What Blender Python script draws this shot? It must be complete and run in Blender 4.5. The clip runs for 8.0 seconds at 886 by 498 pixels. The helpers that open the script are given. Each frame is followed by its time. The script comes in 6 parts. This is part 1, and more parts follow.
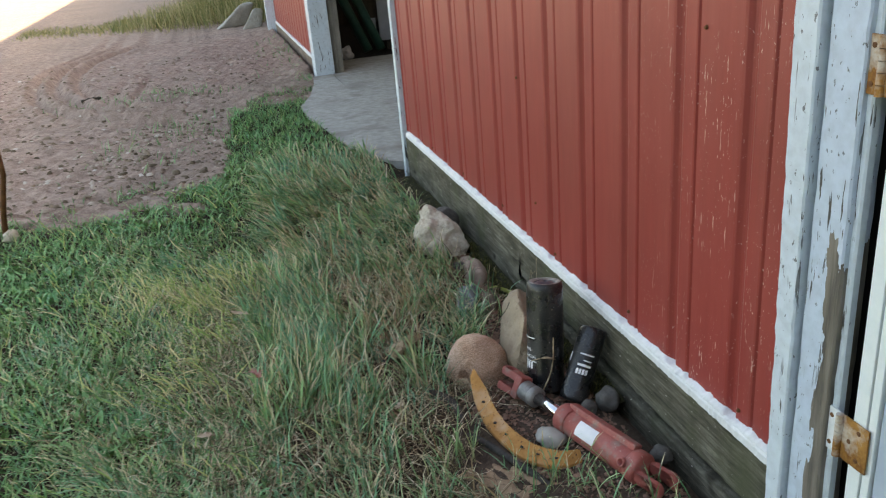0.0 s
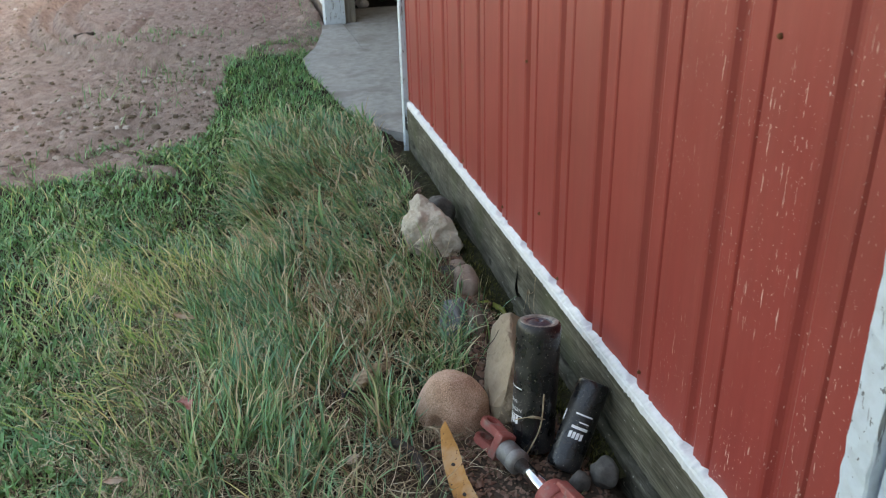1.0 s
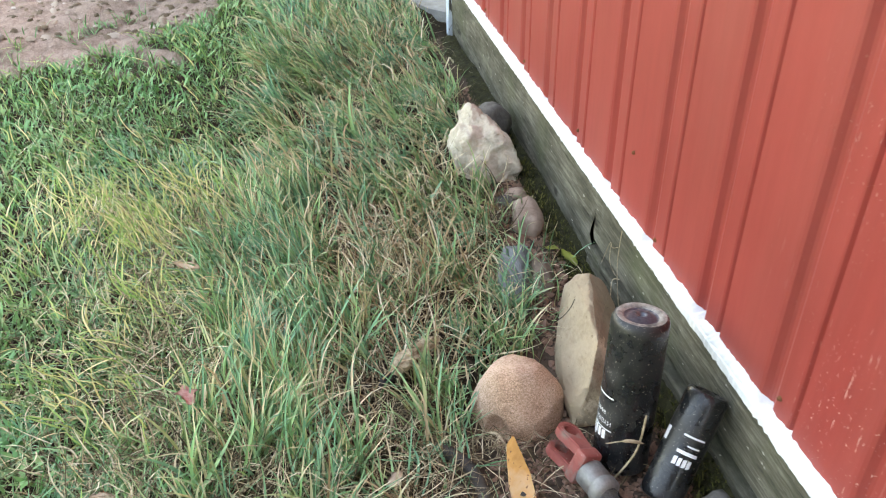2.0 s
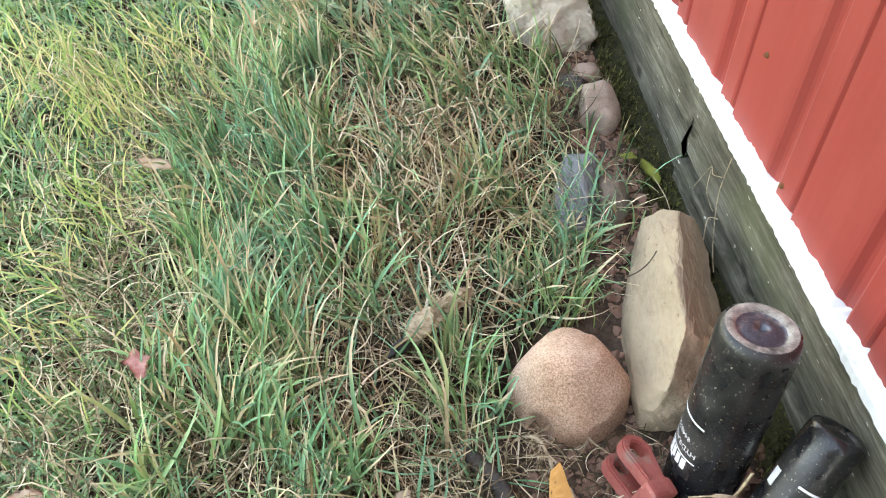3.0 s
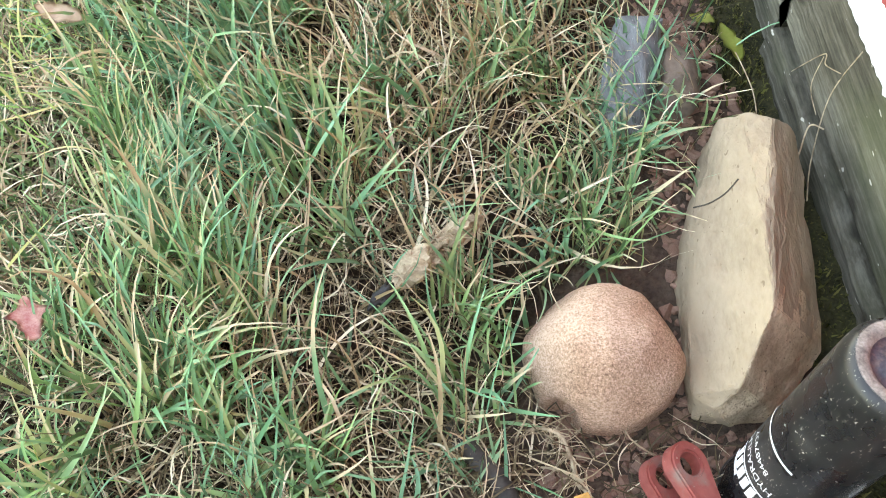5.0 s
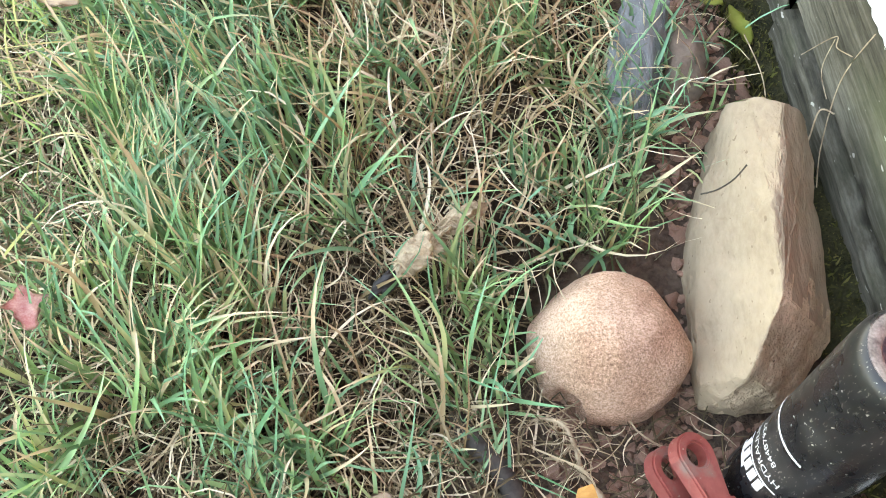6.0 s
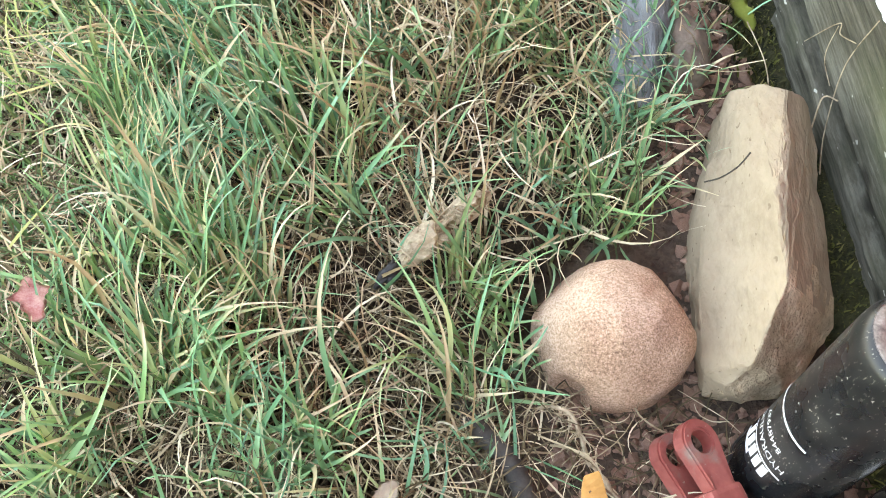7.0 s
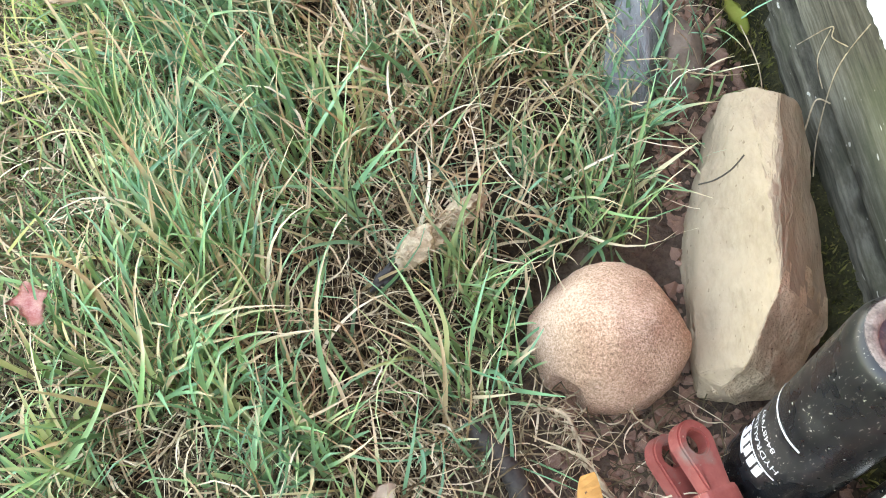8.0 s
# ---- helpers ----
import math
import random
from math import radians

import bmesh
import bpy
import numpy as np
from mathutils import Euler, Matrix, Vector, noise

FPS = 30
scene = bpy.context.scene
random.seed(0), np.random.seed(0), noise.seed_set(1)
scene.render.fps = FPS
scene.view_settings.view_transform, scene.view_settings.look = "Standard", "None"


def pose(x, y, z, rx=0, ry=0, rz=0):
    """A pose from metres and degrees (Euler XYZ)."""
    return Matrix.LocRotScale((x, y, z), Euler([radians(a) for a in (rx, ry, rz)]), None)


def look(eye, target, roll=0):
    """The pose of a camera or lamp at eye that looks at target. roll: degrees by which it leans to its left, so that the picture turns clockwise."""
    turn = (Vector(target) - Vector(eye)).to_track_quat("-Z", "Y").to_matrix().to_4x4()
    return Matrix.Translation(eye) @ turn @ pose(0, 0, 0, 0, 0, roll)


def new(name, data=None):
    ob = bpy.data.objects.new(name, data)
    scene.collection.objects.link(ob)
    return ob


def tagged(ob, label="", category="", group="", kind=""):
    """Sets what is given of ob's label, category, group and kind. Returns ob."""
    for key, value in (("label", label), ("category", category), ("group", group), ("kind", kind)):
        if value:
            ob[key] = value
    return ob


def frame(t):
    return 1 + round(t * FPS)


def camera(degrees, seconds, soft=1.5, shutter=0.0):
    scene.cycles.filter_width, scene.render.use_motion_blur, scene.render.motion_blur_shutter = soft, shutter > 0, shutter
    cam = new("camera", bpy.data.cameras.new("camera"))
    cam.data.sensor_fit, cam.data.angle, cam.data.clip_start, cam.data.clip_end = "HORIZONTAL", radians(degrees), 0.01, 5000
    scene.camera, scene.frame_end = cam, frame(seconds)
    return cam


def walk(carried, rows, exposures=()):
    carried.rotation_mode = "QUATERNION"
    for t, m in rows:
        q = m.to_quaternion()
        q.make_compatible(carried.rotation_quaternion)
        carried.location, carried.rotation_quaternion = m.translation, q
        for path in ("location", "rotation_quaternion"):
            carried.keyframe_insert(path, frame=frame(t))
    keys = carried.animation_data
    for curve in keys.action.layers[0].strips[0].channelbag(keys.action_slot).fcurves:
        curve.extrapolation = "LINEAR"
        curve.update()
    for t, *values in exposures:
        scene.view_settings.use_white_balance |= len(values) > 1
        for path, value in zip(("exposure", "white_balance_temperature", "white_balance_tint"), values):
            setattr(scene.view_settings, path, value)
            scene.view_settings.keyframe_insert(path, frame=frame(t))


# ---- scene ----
cam = camera(56.9, 8.0, soft=1.0, shutter=0.2)
PATH = [
    (0, (-0.869, -1.804, 1.197), (-0.407, -0.009, 0.444), -5.0),
    (0.5, (-0.775, -1.634, 1.172), (-0.221, 0.136, 0.422), -3.3),
    (1, (-0.674, -1.411, 1.191), (-0.265, 0.346, 0.329), -1.6),
    (1.2, (-0.669, -1.338, 1.23), (-0.263, 0.378, 0.287), 0.2),
    (2.3, (-0.596, -0.754, 1.117), (-0.342, 0.776, -0.145), -2.3),
    (2.5, (-0.558, -0.652, 1.096), (-0.358, 0.807, -0.257), -1.6),
    (3, (-0.542, -0.469, 1.049), (-0.408, 0.834, -0.462), -1.6),
    (3.5, (-0.546, -0.322, 1.034), (-0.431, 0.892, -0.551), -2.0),
    (4, (-0.527, -0.214, 0.975), (-0.446, 0.842, -0.722), -1.6),
    (4.5, (-0.504, -0.157, 0.917), (-0.436, 0.765, -0.857), -0.8),
    (6, (-0.494, -0.13, 0.874), (-0.447, 0.708, -0.941), -1.7),
    (6.5, (-0.501, -0.128, 0.876), (-0.452, 0.683, -0.952), -1.6),
    (7, (-0.501, -0.128, 0.877), (-0.452, 0.681, -0.952), -1.8),
    (7.5, (-0.499, -0.13, 0.881), (-0.448, 0.683, -0.946), -1.9),
    (8, (-0.498, -0.133, 0.881), (-0.446, 0.688, -0.942), -1.9),
]
walk(cam, [(t, look(eye, target, roll)) for t, eye, target, roll in PATH],
     [(0, 2.4, 9300, 10), (0.5, 2.4, 9300, 10), (1.2, 2.65, 9500, 11), (2.4, 3.75, 10300, 12), (3.0, 3.75, 10300, 12), (4.0, 3.76, 10300, 12), (4.5, 3.85, 10300, 12), (6.0, 4.0, 10300, 12), (8, 4.02, 10300, 12)])

# ---- world, sun and large lights ----
SUN_ELEVATION = 40.7
world = bpy.data.worlds.new("world")
world.use_nodes = True
scene.world = world
wn = world.node_tree
sky = wn.nodes.new("ShaderNodeTexSky")
sky.sky_type = 'NISHITA'
sky.sun_disc = False
sky.sun_elevation = radians(SUN_ELEVATION)
sky.sun_rotation = radians(90)
sky.air_density, sky.dust_density = 1.0, 2.0
wn.nodes["Background"].inputs["Strength"].default_value = 0.15
wn.links.new(sky.outputs[0], wn.nodes["Background"].inputs["Color"])
sun_data = bpy.data.lights.new("sun", "SUN")
sun_data.energy, sun_data.angle, sun_data.color = 4.8, radians(0.6), (1.0, 0.94, 0.85)
sun = new("sun", sun_data)
sun.matrix_world = look((10, 0, 10 * math.tan(radians(SUN_ELEVATION))), (0, 0, 0))


# ---- materials ----
def nodes_of(name):
    m = bpy.data.materials.new(name)
    m.use_nodes = True
    t = m.node_tree
    return m, t, t.nodes["Principled BSDF"], t.links.new


def texnoise(t, vec, scale, detail=6.0, rough=0.6):
    n = t.nodes.new("ShaderNodeTexNoise")
    n.inputs["Scale"].default_value = scale
    n.inputs["Detail"].default_value = detail
    n.inputs["Roughness"].default_value = rough
    if vec is not None:
        t.links.new(vec, n.inputs["Vector"])
    return n.outputs["Fac"]


def ramp(t, fac, stops):
    r = t.nodes.new("ShaderNodeValToRGB")
    while len(r.color_ramp.elements) < len(stops):
        r.color_ramp.elements.new(0.5)
    for e, (p, c) in zip(r.color_ramp.elements, stops):
        e.position = p
        e.color = (*c, 1.0) if len(c) == 3 else c
    t.links.new(fac, r.inputs["Fac"])
    return r.outputs["Color"]


def mixc(t, fac, a, b):
    m = t.nodes.new("ShaderNodeMix")
    m.data_type = 'RGBA'
    for sock, v in ((m.inputs[0], fac), (m.inputs[6], a), (m.inputs[7], b)):
        if isinstance(v, (int, float)):
            sock.default_value = v
        elif isinstance(v, tuple):
            sock.default_value = (*v, 1.0)
        else:
            t.links.new(v, sock)
    return m.outputs[2]


def calc(t, op, a, b=0.5):
    m = t.nodes.new("ShaderNodeMath")
    m.operation = op
    m.use_clamp = op in ("MULTIPLY", "ADD")
    for sock, v in zip(m.inputs, (a, b)):
        if isinstance(v, (int, float)):
            sock.default_value = v
        else:
            t.links.new(v, sock)
    return m.outputs[0]


def coords(t, stretch=(1, 1, 1), vary=False):
    tc = t.nodes.new("ShaderNodeTexCoord")
    mp = t.nodes.new("ShaderNodeMapping")
    mp.inputs["Scale"].default_value = stretch
    t.links.new(tc.outputs["Object"], mp.inputs["Vector"])
    if vary:
        oi = t.nodes.new("ShaderNodeObjectInfo")
        ad = t.nodes.new("ShaderNodeVectorMath")
        ad.operation = 'ADD'
        t.links.new(mp.outputs[0], ad.inputs[0])
        sc = calc(t, "MULTIPLY", oi.outputs["Random"], 1.0)
        sc = calc(t, "DIVIDE", sc, 0.02)
        t.links.new(sc, ad.inputs[1])
        return ad.outputs[0]
    return mp.outputs[0]


def bump(t, bsdf, height, strength=0.4, distance=0.004):
    b = t.nodes.new("ShaderNodeBump")
    b.inputs["Strength"].default_value = strength
    b.inputs["Distance"].default_value = distance
    t.links.new(height, b.inputs["Height"])
    t.links.new(b.outputs[0], bsdf.inputs["Normal"])


def surf(name, dark, light, scale=20, rough=0.8, relief=0.4, depth=0.004, fine=None, stretch=(1, 1, 1), metal=0.0, speck=None, speck_at=0.66, vary=False, stain=None, stain_scale=4):
    """A surface with a coarse and a fine variation, specks and stains, and relief."""
    m, t, b, link = nodes_of(name)
    v = coords(t, stretch, vary)
    n1 = texnoise(t, v, scale)
    n2 = texnoise(t, v, fine or scale * 7, 4)
    mix = calc(t, "ADD", calc(t, "MULTIPLY", n1, 0.65), calc(t, "MULTIPLY", n2, 0.35))
    col = ramp(t, mix, [(0.33, dark), (0.67, light)])
    if stain:
        col = mixc(t, ramp(t, texnoise(t, v, stain_scale, 5), [(0.52, (0, 0, 0)), (0.68, (1, 1, 1))]), col, stain)
    if speck:
        s = texnoise(t, v, (fine or scale * 7) * 1.3, 2)
        col = mixc(t, ramp(t, s, [(speck_at, (0, 0, 0)), (speck_at + 0.05, (1, 1, 1))]), col, speck)
    link(col, b.inputs["Base Color"])
    b.inputs["Roughness"].default_value = rough
    b.inputs["Metallic"].default_value = metal
    if rough > 0.6:
        b.inputs["Specular IOR Level"].default_value = 0.25
    bump(t, b, mix, relief, depth)
    return m


def make_steel():
    m, t, b, link = nodes_of("red_painted_steel")
    v = coords(t)
    n = texnoise(t, v, 3.0)
    f = texnoise(t, coords(t, (60, 60, 6)), 1.0, 4)
    col = ramp(t, calc(t, "ADD", calc(t, "MULTIPLY", n, 0.6), calc(t, "MULTIPLY", f, 0.4)), [(0.3, (0.255, 0.037, 0.031)), (0.7, (0.345, 0.058, 0.048))])
    # faded greyish bands down the sheet
    col = mixc(t, calc(t, "MULTIPLY", ramp(t, texnoise(t, coords(t, (5, 5, 0.5)), 1.0, 3), [(0.5, (0, 0, 0)), (0.75, (1, 1, 1))]), 0.18), col, (0.28, 0.11, 0.085))
    # paint chipped off in small upright flecks, mostly near the door
    s1 = ramp(t, texnoise(t, coords(t, (170, 170, 18)), 1.0, 3), [(0.675, (0, 0, 0)), (0.688, (1, 1, 1))])
    s2 = ramp(t, texnoise(t, coords(t, (240, 240, 120)), 1.0, 2), [(0.685, (0, 0, 0)), (0.70, (1, 1, 1))])
    sep = t.nodes.new("ShaderNodeSeparateXYZ")
    link(v, sep.inputs[0])
    mr = t.nodes.new("ShaderNodeMapRange")
    mr.inputs[1].default_value, mr.inputs[2].default_value = -0.05, -0.45
    link(sep.outputs["Y"], mr.inputs[0])
    patch = ramp(t, texnoise(t, v, 5.0, 3), [(0.42, (0, 0, 0)), (0.6, (1, 1, 1))])
    chips = calc(t, "MULTIPLY", calc(t, "MULTIPLY", calc(t, "MAXIMUM", s1, s2), patch), mr.outputs[0])
    col = mixc(t, chips, col, (0.75, 0.52, 0.44))
    link(col, b.inputs["Base Color"])
    b.inputs["Roughness"].default_value = 0.42
    b.inputs["Specular IOR Level"].default_value = 0.34
    bump(t, b, f, 0.08, 0.001)
    return m


def make_peeling(name, paint, seed, bare_box=None):
    """White paint, cracked and flaking off grey wood; bare_box: (y0, y1, z0, z1) where it is worn to the wood."""
    m, t, b, link = nodes_of(name)
    v = coords(t)
    grain = texnoise(t, coords(t, (55, 55, 5)), 1.0 + seed * 0.01, 5)
    wood = ramp(t, grain, [(0.32, (0.05, 0.043, 0.036)), (0.7, (0.23, 0.20, 0.165))])
    p2 = texnoise(t, v, 45, 4)
    white = ramp(t, p2, [(0.3, tuple(c * 0.86 for c in paint)), (0.6, paint)])
    crack = ramp(t, texnoise(t, coords(t, (70, 70, 7)), 1.0 + seed * 0.03, 3), [(0.63, (0, 0, 0)), (0.65, (1, 1, 1))])
    crack = calc(t, "MULTIPLY", crack, ramp(t, texnoise(t, v, 6, 2), [(0.36, (0, 0, 0)), (0.50, (1, 1, 1))]))
    flecks = ramp(t, texnoise(t, coords(t, (1, 1, 0.5)), 120 + seed, 3), [(0.66, (0, 0, 0)), (0.68, (1, 1, 1))])
    crack = calc(t, "MAXIMUM", crack, calc(t, "MULTIPLY", flecks, 0.8))
    col = mixc(t, crack, white, (0.07, 0.065, 0.06))
    if bare_box:
        sep = t.nodes.new("ShaderNodeSeparateXYZ")
        link(v, sep.inputs[0])
        wob = calc(t, "SUBTRACT", texnoise(t, coords(t, (30, 30, 9)), 1.0, 4), 0.5)
        y = calc(t, "SUBTRACT", sep.outputs["Y"], calc(t, "DIVIDE", wob, 14.0))
        z = calc(t, "SUBTRACT", sep.outputs["Z"], calc(t, "DIVIDE", wob, 2.0))
        inside = calc(t, "MULTIPLY", calc(t, "LESS_THAN", y, bare_box[1]), calc(t, "LESS_THAN", z, bare_box[3]))
        col = mixc(t, inside, col, wood)
    link(col, b.inputs["Base Color"])
    b.inputs["Roughness"].default_value = 0.6
    hgt = calc(t, "SUBTRACT", calc(t, "MULTIPLY", p2, 0.5), crack)
    bump(t, b, hgt, 0.5, 0.003)
    return m


def make_board():
    m, t, b, link = nodes_of("weathered_grey_plank")
    v = coords(t)
    g = texnoise(t, coords(t, (80, 6.0, 170)), 1.0, 8, 0.72)
    l = texnoise(t, coords(t, (14, 6, 22)), 1.0, 6, 0.7)
    mix = calc(t, "ADD", calc(t, "MULTIPLY", g, 0.5), calc(t, "MULTIPLY", l, 0.5))
    col = ramp(t, mix, [(0.34, (0.018, 0.016, 0.011)), (0.5, (0.100, 0.093, 0.070)), (0.66, (0.24, 0.222, 0.175))])
    col = mixc(t, calc(t, "MULTIPLY", ramp(t, texnoise(t, v, 5, 4), [(0.5, (0, 0, 0)), (0.7, (1, 1, 1))]), 0.6), col, (0.075, 0.085, 0.045))
    knots = ramp(t, texnoise(t, coords(t, (1, 0.45, 1)), 13, 2), [(0.66, (0, 0, 0)), (0.72, (1, 1, 1))])
    col = mixc(t, calc(t, "MULTIPLY", knots, 0.8), col, (0.028, 0.024, 0.018))
    spots = ramp(t, texnoise(t, coords(t, (1, 0.5, 1)), 90, 2), [(0.70, (0, 0, 0)), (0.72, (1, 1, 1))])
    col = mixc(t, spots, col, (0.42, 0.40, 0.34))
    link(col, b.inputs["Base Color"])
    b.inputs["Roughness"].default_value = 0.9
    b.inputs["Specular IOR Level"].default_value = 0.12
    bump(t, b, g, 0.8, 0.004)
    return m


def make_blades(name, stops, rough=0.55, shine=0.35, through_light=0.14, foot=None, tip=None, patches=None):
    """Leaves of grass: a colour for each blade, dry foot and withered tip, streaks, some light passing through."""
    m, t, b, link = nodes_of(name)
    geo = t.nodes.new("ShaderNodeNewGeometry")
    rnd = geo.outputs["Random Per Island"]
    col = ramp(t, rnd, stops)
    n = texnoise(t, coords(t), 60, 3)
    col = mixc(t, calc(t, "MULTIPLY", n, 0.16), col, (0.40, 0.37, 0.16))
    if patches:
        # whole tufts lean to blue-green or to olive
        big = texnoise(t, coords(t), 5.5, 3)
        col = mixc(t, calc(t, "MULTIPLY", ramp(t, big, [(0.50, (0, 0, 0)), (0.64, (1, 1, 1))]), 0.55), col, patches[0])
        col = mixc(t, calc(t, "MULTIPLY", ramp(t, big, [(0.36, (1, 1, 1)), (0.50, (0, 0, 0))]), 0.35), col, patches[1])
    if foot or tip:
        along = t.nodes.new("ShaderNodeAttribute")
        along.attribute_name = "along"
        f = along.outputs["Fac"]
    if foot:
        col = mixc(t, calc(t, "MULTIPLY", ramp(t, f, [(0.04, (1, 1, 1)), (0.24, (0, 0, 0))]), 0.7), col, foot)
    if tip:
        start = calc(t, "MULTIPLY", calc(t, "FRACT", calc(t, "DIVIDE", rnd, 0.0371)), 1.0)
        over = calc(t, "SUBTRACT", f, calc(t, "ADD", calc(t, "MULTIPLY", start, 0.8), 0.5))
        col = mixc(t, ramp(t, over, [(0.0, (0, 0, 0)), (0.12, (1, 1, 1))]), col, tip)
    link(col, b.inputs["Base Color"])
    b.inputs["Roughness"].default_value = rough
    b.inputs["Specular IOR Level"].default_value = shine
    tr = t.nodes.new("ShaderNodeBsdfTranslucent")
    link(col, tr.inputs["Color"])
    mx = t.nodes.new("ShaderNodeMixShader")
    mx.inputs[0].default_value = through_light
    link(b.outputs[0], mx.inputs[1])
    link(tr.outputs[0], mx.inputs[2])
    link(mx.outputs[0], t.nodes["Material Output"].inputs["Surface"])
    return m


def make_ground():
    m, t, b, link = nodes_of("soil_and_dirt")
    v = coords(t)
    big, mid, fine = texnoise(t, v, 1.3, 5), texnoise(t, v, 14, 6, 0.7), texnoise(t, v, 120, 4)
    mix = calc(t, "ADD", calc(t, "MULTIPLY", mid, 0.6), calc(t, "MULTIPLY", fine, 0.4))
    dirt = ramp(t, mix, [(0.34, (0.15, 0.10, 0.08)), (0.5, (0.31, 0.225, 0.18)), (0.66, (0.46, 0.355, 0.295))])
    dirt = mixc(t, calc(t, "MULTIPLY", ramp(t, big, [(0.45, (0, 0, 0)), (0.65, (1, 1, 1))]), 0.4), dirt, (0.21, 0.17, 0.135))
    # soil under the turf, taken near black to deepen the shade between blades
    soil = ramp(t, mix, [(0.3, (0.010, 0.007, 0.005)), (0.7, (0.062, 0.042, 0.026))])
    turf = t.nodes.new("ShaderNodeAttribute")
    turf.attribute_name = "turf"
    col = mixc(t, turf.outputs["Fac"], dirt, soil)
    link(col, b.inputs["Base Color"])
    b.inputs["Roughness"].default_value = 0.95
    b.inputs["Specular IOR Level"].default_value = 0.15
    bump(t, b, mix, 1.0, 0.02)
    return m


def make_granite():
    """Coarse pink granite: crystals, grain and pits."""
    m, t, b, link = nodes_of("pink_granite")
    v = coords(t)
    big, grain, fine = texnoise(t, v, 9, 5), texnoise(t, v, 340, 3, 0.75), texnoise(t, v, 700, 2, 0.75)
    mix = calc(t, "ADD", calc(t, "MULTIPLY", big, 0.3), calc(t, "ADD", calc(t, "MULTIPLY", grain, 0.4), calc(t, "MULTIPLY", fine, 0.3)))
    col = ramp(t, mix, [(0.40, (0.27, 0.145, 0.10)), (0.455, (0.54, 0.315, 0.205)), (0.51, (0.72, 0.455, 0.31)), (0.57, (0.90, 0.66, 0.50))])
    link(col, b.inputs["Base Color"])
    b.inputs["Roughness"].default_value = 0.85
    b.inputs["Specular IOR Level"].default_value = 0.3
    bump(t, b, calc(t, "ADD", calc(t, "MULTIPLY", grain, 0.6), calc(t, "MULTIPLY", fine, 0.4)), 1.0, 0.008)
    return m


STEEL = make_steel()
PAINT = (0.56, 0.635, 0.69)
TRIM_WHITE = make_peeling("flaking_white_paint", PAINT, 1)
TRIM_BARE = make_peeling("worn_white_paint", (0.49, 0.575, 0.67), 2, (-0.9, -0.846, 0.0, 0.70))
LEDGE_WHITE = surf("white_ledge_paint", (0.58, 0.60, 0.61), (0.74, 0.75, 0.76), 25, 0.6, 0.3, 0.003)
PLANK = make_board()
DOOR_BLUE = surf("pale_blue_door_paint", (0.36, 0.43, 0.52), (0.44, 0.51, 0.60), 6, 0.5, 0.1, 0.001)
DOOR_WHITE = surf("white_door_paint", (0.66, 0.72, 0.72), (0.76, 0.80, 0.79), 20, 0.5, 0.2, 0.001)
RUST_HINGE = surf("rusted_steel", (0.16, 0.055, 0.015), (0.50, 0.25, 0.07), 22, 0.7, 0.4, 0.002, metal=0.2, stain=(0.62, 0.58, 0.52), stain_scale=14)
DARK_WOOD = surf("dark_barn_timber", (0.03, 0.025, 0.02), (0.10, 0.085, 0.065), 9, 0.85, 0.4, 0.004, stretch=(4, 4, 0.6))
GREY_WOOD = surf("grey_raw_timber", (0.13, 0.115, 0.095), (0.31, 0.28, 0.235), 10, 0.85, 0.4, 0.004, stretch=(5, 5, 0.5))
ROOF_STEEL = surf("roof_steel", (0.25, 0.25, 0.25), (0.35, 0.35, 0.35), 5, 0.5, 0.1, 0.002)
CONCRETE = surf("worn_concrete", (0.26, 0.255, 0.235), (0.44, 0.43, 0.40), 22, 0.9, 0.25, 0.002, fine=200, stain=(0.24, 0.22, 0.19), stain_scale=3)
GROUND = make_ground()
GRANITE = make_granite()
SANDSTONE = surf("buff_sandstone", (0.24, 0.18, 0.12), (0.40, 0.31, 0.215), 14, 0.85, 1.0, 0.008, fine=140, stretch=(1, 0.45, 1), stain=(0.33, 0.25, 0.17), stain_scale=9, speck=(0.20, 0.145, 0.095), speck_at=0.675)
# rough broken sandstone, its colour raised to stand for bounced light
SANDSTONE_ROUGH_LIT = surf("rough_sandstone_lit", (0.33, 0.24, 0.15), (0.74, 0.58, 0.40), 26, 0.9, 1.0, 0.014, fine=170, speck=(0.16, 0.11, 0.07), speck_at=0.66)
LIMESTONE = surf("pale_limestone", (0.34, 0.29, 0.22), (0.62, 0.55, 0.44), 16, 0.9, 0.8, 0.008, fine=110)
RED_STONE = surf("brown_red_stone", (0.21, 0.145, 0.11), (0.42, 0.315, 0.25), 15, 0.85, 0.6, 0.004)
BROWN_STONE = surf("dull_brown_stone", (0.11, 0.09, 0.07), (0.27, 0.21, 0.16), 18, 0.85, 0.7, 0.005)
SLATE = surf("blue_grey_slate", (0.07, 0.082, 0.083), (0.22, 0.243, 0.245), 22, 0.55, 1.0, 0.004, fine=120, stretch=(3, 0.5, 1), speck=(0.42, 0.42, 0.40), speck_at=0.68, stain=(0.13, 0.115, 0.10), stain_scale=10)
GREY_STONE = surf("grey_fieldstone", (0.055, 0.05, 0.045), (0.16, 0.15, 0.135), 14, 0.85, 0.6, 0.005)
FAR_STONE = surf("dusty_grey_stone", (0.26, 0.25, 0.215), (0.46, 0.44, 0.39), 5, 0.9, 0.4, 0.006)
GRAVEL = surf("red_brown_gravel", (0.125, 0.068, 0.05), (0.37, 0.23, 0.168), 30, 0.85, 0.5, 0.002, vary=True)
